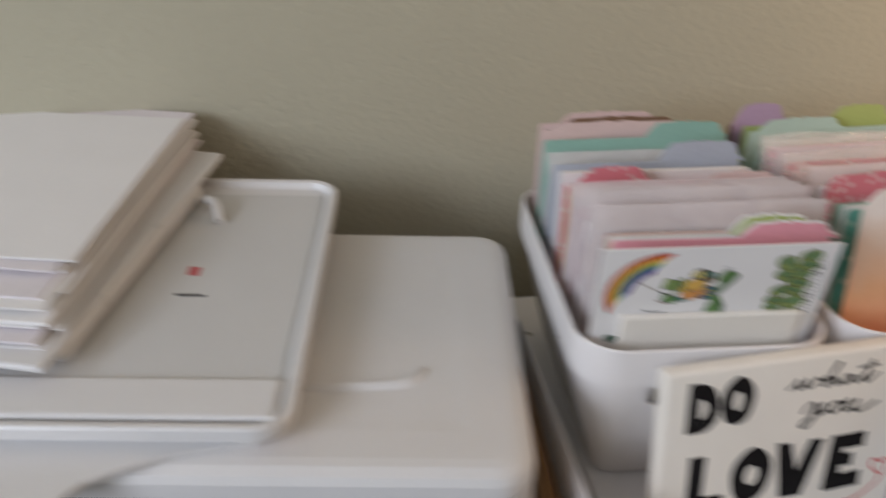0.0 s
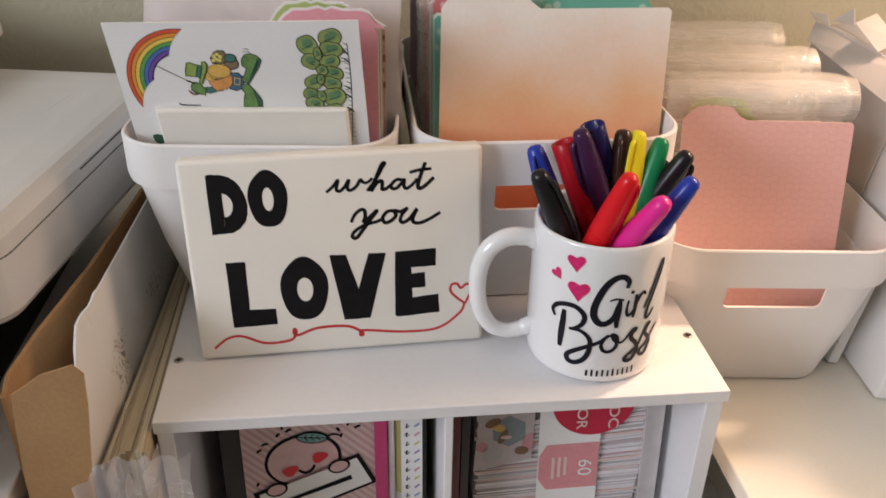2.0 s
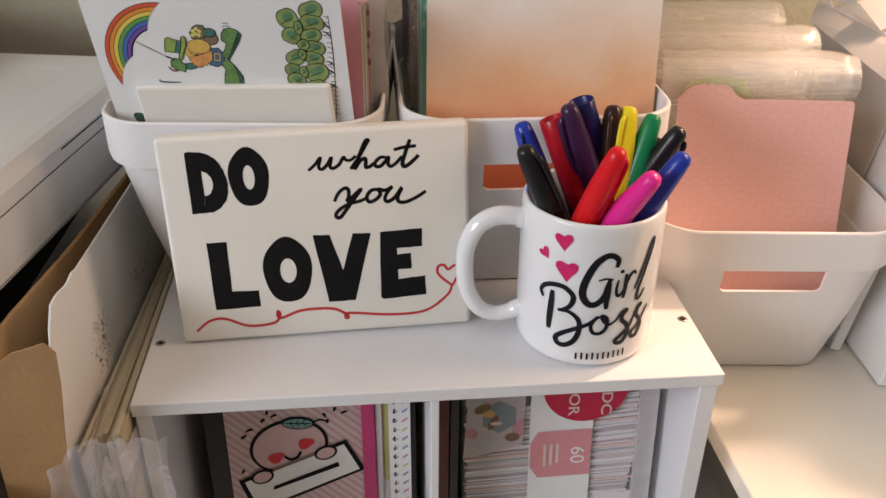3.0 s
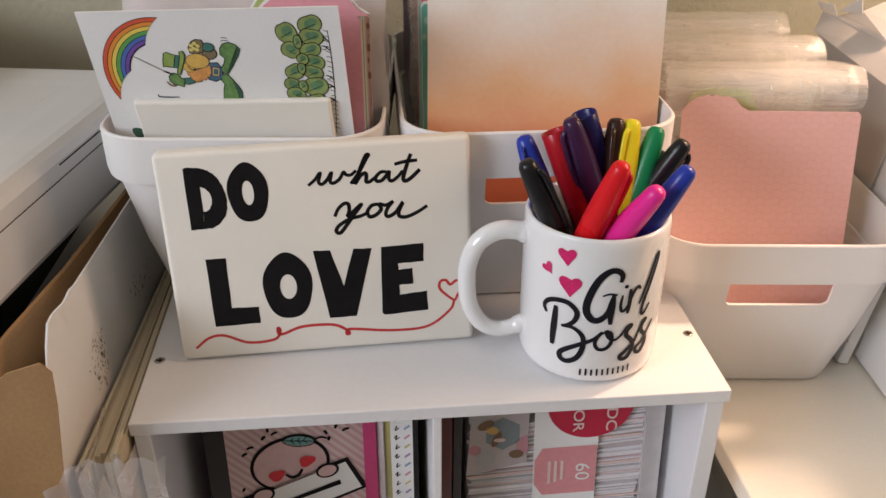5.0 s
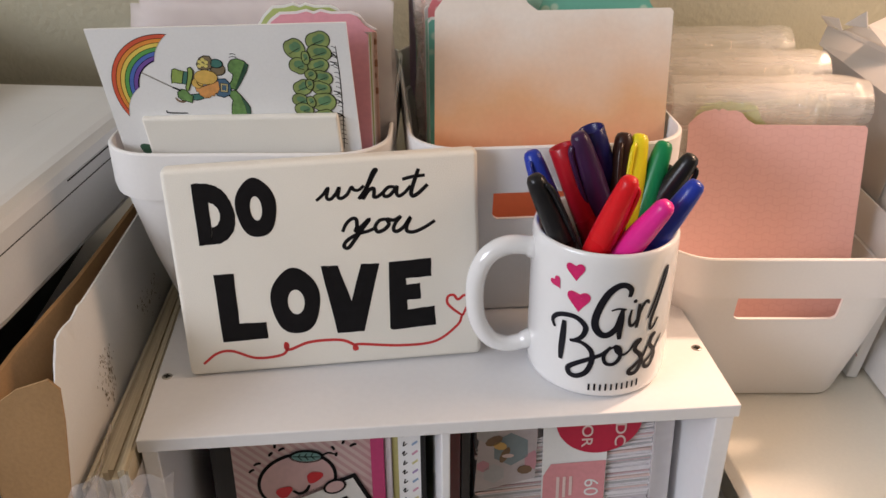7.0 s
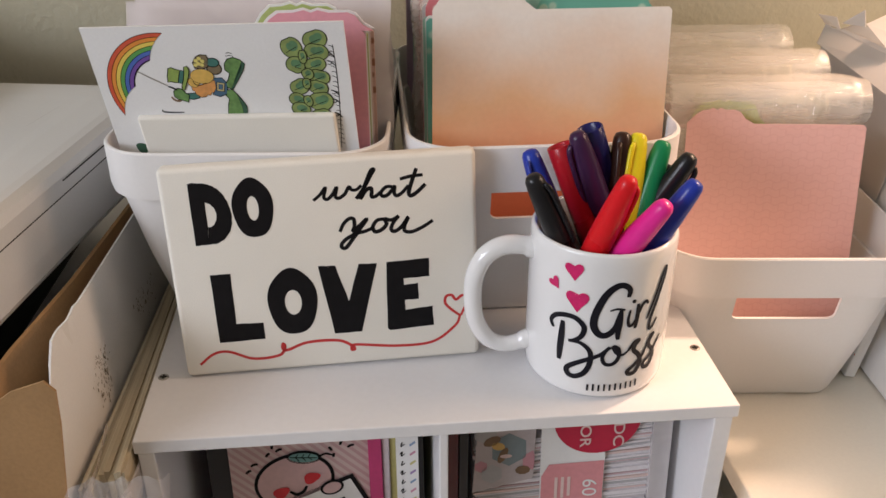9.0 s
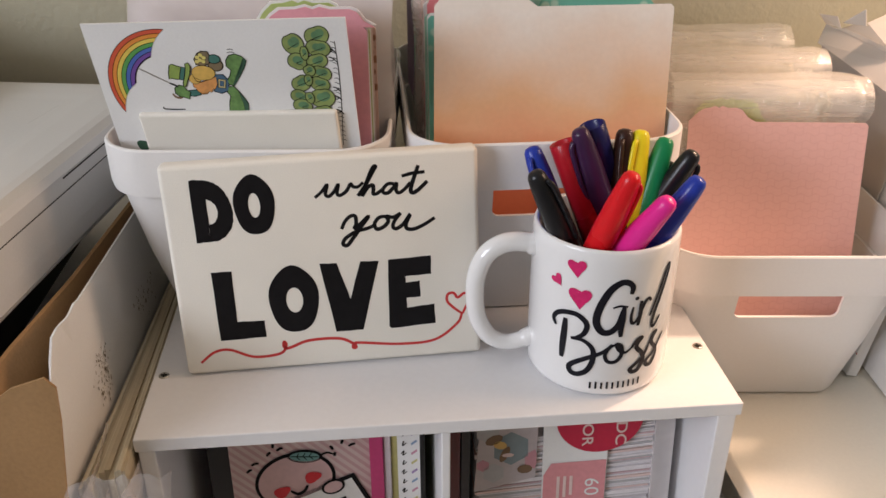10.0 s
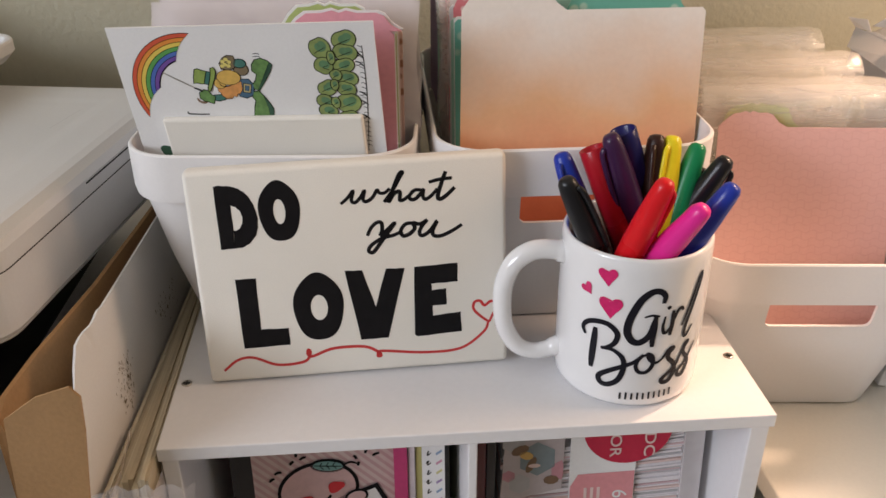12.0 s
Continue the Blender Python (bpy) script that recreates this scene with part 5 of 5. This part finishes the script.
sh = thing("paper_sheaf", "sheaf of cream papers in clear sleeves beside the shelf", "papers")
xs = 0.1925
k = 0
while xs < 0.2180:
    t = 0.0014 + rp.random() * 0.0018
    zt = 0.984 + rp.uniform(-0.002, 0.002) + (xs - 0.1925) * 0.45
    bm = box(xs, xs + t * 0.985, 0.112 + rp.uniform(-0.003, 0.006), 0.40, 0.7465, zt)
    for v in bm.verts:
        if v.co.y > 0.3:
            v.co.x = 0.2155 + (v.co.x - 0.2155) * 0.55
    part("sheet", bm, (SHEAF_TAN, CREAM_PAPER, SHEAF_TAN, SHEAF_OLD)[k % 4], sh)
    xs += t
    k += 1
bm = bmesh.new()
for x0, y0, zt in ((0.1975, 0.100, 0.992), (0.206, 0.098, 0.985), (0.2175, 0.101, 0.990)):
    n = 9
    col = []
    for i in range(n + 1):
        f = i / n
        col.append([bm.verts.new((x0 + 0.0025 * math.sin(7 * f + j) + 0.003 * rp.random(), y0 + 0.06 * j / 4 - 0.004 * math.sin(5 * f + j), zt - 0.004 * rp.random() - f * 0.15)) for j in range(5)])
    for a, b in zip(col, col[1:]):
        for j in range(4):
            bm.faces.new((a[j], a[j + 1], b[j + 1], b[j]))
part("clear_sleeve", bm, SLEEVE, sh, "crinkled clear plastic sleeve")
bm = bmesh.new()
col = []
for i in range(15):
    top = 0.986 + 0.020 * min(1, i / 4.5) + 0.0016 * math.sin(2.3 * i)
    col.append([bm.verts.new((0.1815 + 0.0046 * i + 0.0015 * math.sin(1.7 * j + i), 0.0975 - 0.0035 * abs(math.sin(1.1 * i + 0.5 * j)) - 0.001 * rp.random(), top + (0.7465 - top) * (j / 12) ** 1.4)) for j in range(13)])
for a, b in zip(col, col[1:]):
    for j in range(12):
        bm.faces.new((a[j], a[j + 1], b[j + 1], b[j]))
part("outer_sleeve", bm, HAZY_SLEEVE, sh, "hazy wrinkled plastic sleeve", smooth=True)

# ---- printer ----
PRM = Matrix.Translation((0.189, 0.424, 0)) @ pose(0, 0, 0, 0, 0, -10)
printer = thing("printer", "white all-in-one printer with document tray and black body", "printer", PRM)
LZ = 1.110
W, D = 0.44, 0.278


def lid_outline(inset, r, x0=-W, x1=0.0065, y0=-D, y1=0.0):
    hw, hd = (x1 - x0) / 2 - inset, (y1 - y0) / 2 - inset
    return [((x0 + x1) / 2 + x, (y0 + y1) / 2 + y) for x, y in round_rect(hw, hd, max(0.004, r - inset), 7)]


def loft(rings_spec, r, **kw):
    bm = bmesh.new()
    rings = [[bm.verts.new((x, y, z)) for x, y in lid_outline(i, r, **kw)] for z, i in rings_spec]
    n = len(rings[0])
    for a, b in zip(rings, rings[1:]):
        for k in range(n):
            bm.faces.new((a[k], a[(k + 1) % n], b[(k + 1) % n], b[k]))
    bm.faces.new(rings[0][::-1])
    bm.faces.new(rings[-1])
    return bm


part("scanner_base", loft([(1.0475, 0.016), (1.049, 0.008), (1.0515, 0.003), (1.0540, 0.0012)], 0.024), PRINTER_WHITE, printer, smooth=False)
part("lid", loft([(1.0556, 0.002), (1.0560, 0.0006), (1.068, 0.0), (1.1015, 0.0003), (1.1062, 0.0025), (1.1092, 0.008), (LZ, 0.014), (LZ, 0.036), (LZ - 0.0005, 0.046), (LZ - 0.0006, 0.056)], 0.024), PRINTER_WHITE, printer)
part("lid_seam", loft([(1.0541, 0.004), (1.0555, 0.004)], 0.022), PRINTER_GREY, printer)
part("seam_line", loft([(1.0905, -0.0001), (1.0911, -0.0001)], 0.024), DARK, printer)
part("side_slot", box(0.0060, 0.0067, -0.165, -0.068, 1.0990, 1.0998), DARK, printer)
part("slot_recess", box(0.0058, 0.0066, -0.160, -0.062, 1.1006, 1.1010), PRINTER_GREY, printer)
part("black_body", slab([(-W + 0.03, -0.36), (-0.015, -0.36), (-0.0215, -0.32), (-0.0700, -0.01), (-W + 0.03, -0.01)], PR_Z + 0.0005, 1.0470, 0.004), BLACK_PLASTIC, printer)
part("lid_crease", tube(spline([(-0.200, -0.207, LZ - 0.0006), (-0.120, -0.205, LZ - 0.0003), (-0.075, -0.201, LZ), (-0.062, -0.194, LZ), (-0.056, -0.185, LZ - 0.001)], 6), 0.0040, 12, 0.35), PRINTER_WHITE, printer, smooth=True)
cr = bmesh.new()
ribbon([(-45, -60), (-48, -100)], 0.5, lambda x, y: Vector((x / 1000, y / 1000, LZ - 0.0003)), 3, bm=cr)
ribbon([(-33, -85), (-35, -125)], 0.5, lambda x, y: Vector((x / 1000, y / 1000, LZ - 0.0003)), 3, bm=cr)
part("lid_line", cr, PRINTER_GREY, printer)
# document tray above the lid
TX1, TX0, TY0, TY1 = -0.130, -0.44, -0.264, 0.030
slope = Matrix.Translation((0, TY0, 1.124)) @ Matrix.Rotation(radians(2.2), 4, "X") @ Matrix.Translation((0, -TY0, 0))


def sloped(bm):
    bmesh.ops.transform(bm, matrix=slope, verts=bm.verts)
    return bm


def swung(bm):
    p = Vector((-0.2285, TY1 + 0.02, 0))
    bmesh.ops.transform(bm, matrix=Matrix.Translation(p) @ Matrix.Rotation(radians(-9), 4, "Z") @ Matrix.Translation(-p), verts=bm.verts)
    return bm


bm = bmesh.new()
spec = [(-0.016, 0.050), (-0.0155, 0.026), (-0.012, 0.008), (-0.004, 0.0), (0.0035, 0.0), (0.0050, 0.0010), (0.0052, 0.0030), (0.0046, 0.0055), (0.001, 0.0075), (0.0, 0.009)]
rings = [[bm.verts.new((x, y, z)) for x, y in lid_outline(i, 0.022, x0=TX0, x1=TX1, y0=TY0, y1=TY1)] for z, i in spec]
n = len(rings[0])
for a, b in zip(rings, rings[1:]):
    for k in range(n):
        bm.faces.new((a[k], a[(k + 1) % n], b[(k + 1) % n], b[k]))
bm.faces.new(rings[0][::-1])
bm.faces.new(rings[-1])
part("document_tray", sloped(bm), PRINTER_WHITE, printer)
part("tray_floor", sloped(box(TX0 + 0.02, TX1 - 0.0105, TY0 + 0.045, TY1 - 0.022, 0.0003, 0.0016, 0.0006)), PRINTER_GREY, printer)
part("tray_lip", sloped(box(TX0 + 0.02, TX1 - 0.010, TY0 + 0.010, TY0 + 0.043, 0.0003, 0.0050, 0.002)), PRINTER_WHITE, printer)
part("tray_rib", sloped(swung(box(-0.240, -0.2275, TY0 + 0.050, TY1 - 0.03, 0.0056, 0.0134, 0.0025))), PRINTER_WHITE, printer)
part("tray_clip", sloped(tube(spline([(-0.232, -0.012, 0.006), (-0.222, -0.022, 0.012), (-0.214, -0.040, 0.004)], 4), 0.0032, 10)), PRINTER_WHITE, printer)
part("guide_tray", sloped(swung(box(TX0 + 0.004, -0.2285, TY0 + 0.030, TY1 + 0.02, 0.0135, 0.0185, 0.002))), PRINTER_WHITE, printer)
part("tray_support", box(-W + 0.01, -0.20, -0.235, -0.02, 1.1095, 1.117, 0.004), PRINTER_WHITE, printer)
part("feeder_body", slab([(-0.44, -0.05), (-0.44, -0.312), (-0.247, -0.312), (-0.243, -0.300), (-0.236, -0.289), (-0.222, -0.281), (-0.196, -0.268), (-0.150, -0.255), (-0.150, -0.05)], 1.1103, 1.1135, 0.0012), PRINTER_WHITE, printer)
part("tray_red_mark", sloped(box(-0.222, -0.215, -0.110, -0.100, 0.0016, 0.0022)), plain("red_label", (0.5, 0.06, 0.07)), printer)
part("tray_dark_mark", sloped(box(-0.224, -0.205, -0.135, -0.133, 0.0016, 0.0022)), DARK, printer)

# papers and envelopes piled on the printer
g4 = "papers piled on the printer"
zz = 0.0187
k = 0
rq = random.Random(21)
top = 0.041
while zz < top:
    h = rq.choice((0.0006, 0.0008, 0.0012, 0.0016, 0.0030))
    f = (zz - 0.0187) / (top - 0.0187)
    x1 = -0.247 - 0.002 * f + rq.uniform(-0.006, 0.004)
    y0 = -0.212 + 0.050 * f + rq.uniform(-0.018, 0.020)
    bm = sloped(box(-0.46, x1, y0, 0.062 + rq.uniform(-0.010, 0.012), zz, zz + h * 0.9, 0.0003 if h < 0.002 else 0.0008, 1))
    ob = part("envelope", bm, (PAPER, PAPER_EDGE, PAPER)[k % 3])
    ob.matrix_world = PRM @ pose(-0.014, -0.020, 0, 0, 0, -5.5 + rq.uniform(-1.8, 1.8))
    tagged(ob, "white paper envelope piled on the printer tray", "envelope", g4)
    zz += h
    k += 1

# ---- booklets standing beside the third box ----
g5 = "white booklets beside the box"
# the last three are added out of view, tall enough to shade the riser
for k, (x, y, deep, high, th) in enumerate(((0.7035, 0.252, 0.215, 0.200, 0.0085), (0.7175, 0.207, 0.080, 0.204, 0.0095), (0.7290, 0.163, 0.120, 0.210, 0.0105), (0.7405, 0.125, 0.150, 0.240, 0.0085),
                                            (0.7510, 0.122, 0.150, 0.247, 0.0105), (0.7635, 0.118, 0.150, 0.252, 0.0085))):
    ob = part("booklet", box(0, th, 0, deep, 0, high, 0.0012, 2), PAPER)
    ob.matrix_world = pose(x, y, TABLE_Z + 0.0022, 0, 9.5, -4)
    tagged(ob, "white paper booklet leaning beside the storage box", "booklet", g5)
# two unseen slabs added to block part of the lamp light
for k, (x, y0, y1, zt) in enumerate(((0.800, 0.277, 0.334, 1.240), (0.816, 0.279, 0.335, 1.255))):
    ob = part("booklet", box(x, x + 0.0135, y0, y1, TABLE_Z + 0.0004, zt, 0.0012, 2), PAPER)
    tagged(ob, "tall white slab out of view, added to block lamp light", "booklet", g5)
rd = part("red_tag", box(0.7070, 0.7076, 0.2520, 0.2550, 0.9385, 0.9405), plain("red_tag_print", (0.5, 0.05, 0.05)))
tagged(rd, "small red paper tag between the booklets", "tag")


def thin_paper(name, colour):
    """White paper thin enough for a lamp to shine through."""
    m = material(name, colour, 0.75, vary=0.03, fine=600, bump=0.1)
    nt = m.node_tree
    glow_through, mix = nt.nodes.new("ShaderNodeBsdfTranslucent"), nt.nodes.new("ShaderNodeMixShader")
    glow_through.inputs[0].default_value = (*colour, 1)
    mix.inputs[0].default_value = 0.55
    nt.links.new(nt.nodes["Principled BSDF"].outputs[0], mix.inputs[1])
    nt.links.new(glow_through.outputs[0], mix.inputs[2])
    nt.links.new(mix.outputs[0], nt.nodes["Material Output"].inputs[0])
    return m


THIN = thin_paper("thin_envelope_paper", (0.80, 0.77, 0.74))


def sheet_from(faces, thick):
    """Flat or folded paper: outlines in x, y, z that share edges, given a thickness."""
    bm = bmesh.new()
    for outline in faces:
        bm.faces.new([bm.verts.new(p) for p in outline])
    bmesh.ops.remove_doubles(bm, verts=bm.verts, dist=1e-5)
    bmesh.ops.recalc_face_normals(bm, faces=bm.faces)
    bmesh.ops.solidify(bm, geom=bm.faces[:], thickness=thick)
    return bm


def torn_envelope(x, y, top, flaps, label):
    """An opened envelope standing on edge: a torn upper edge (depth, height) and folded flaps."""
    ob = thing("torn_envelope", label, "envelope", pose(x, y, TABLE_Z + 0.0022, 0, 9.5, -4), "torn envelopes among the booklets")
    part("envelope_sheet", sheet_from([[(0, top[0][0], 0)] + [(0, d, h) for d, h in top] + [(0, top[-1][0], 0)]], 0.0007), THIN, ob)
    for outline in flaps:
        part("flap", sheet_from(outline, 0.0006), THIN, ob)
    return ob


torn_envelope(0.7008, 0.252, [(0.050, 0.218), (0.120, 0.221), (0.185, 0.218), (0.212, 0.213)],
              [[[(-0.0004, 0.045, 0.2195), (-0.0004, 0.218, 0.2145), (-0.016, 0.190, 0.2025), (-0.018, 0.040, 0.1990)]],
               [[(-0.0004, 0.190, 0.2170), (-0.0004, 0.218, 0.2145), (-0.006, 0.224, 0.2205), (-0.004, 0.196, 0.2250)]]],
              "opened white envelope with its flap folded over, among booklets")
torn_envelope(0.7132, 0.252, [(0.040, 0.214), (0.090, 0.226), (0.128, 0.233), (0.150, 0.238), (0.160, 0.226), (0.176, 0.222), (0.186, 0.233), (0.198, 0.218), (0.215, 0.210)],
              [[[(-0.0004, 0.105, 0.2290), (-0.0004, 0.150, 0.2385), (-0.020, 0.140, 0.2300), (-0.016, 0.100, 0.2190)]],
               [[(-0.0004, 0.176, 0.2220), (-0.0004, 0.186, 0.2335), (-0.009, 0.198, 0.2180)]]],
              "white envelope torn open along its upper edge, among booklets")
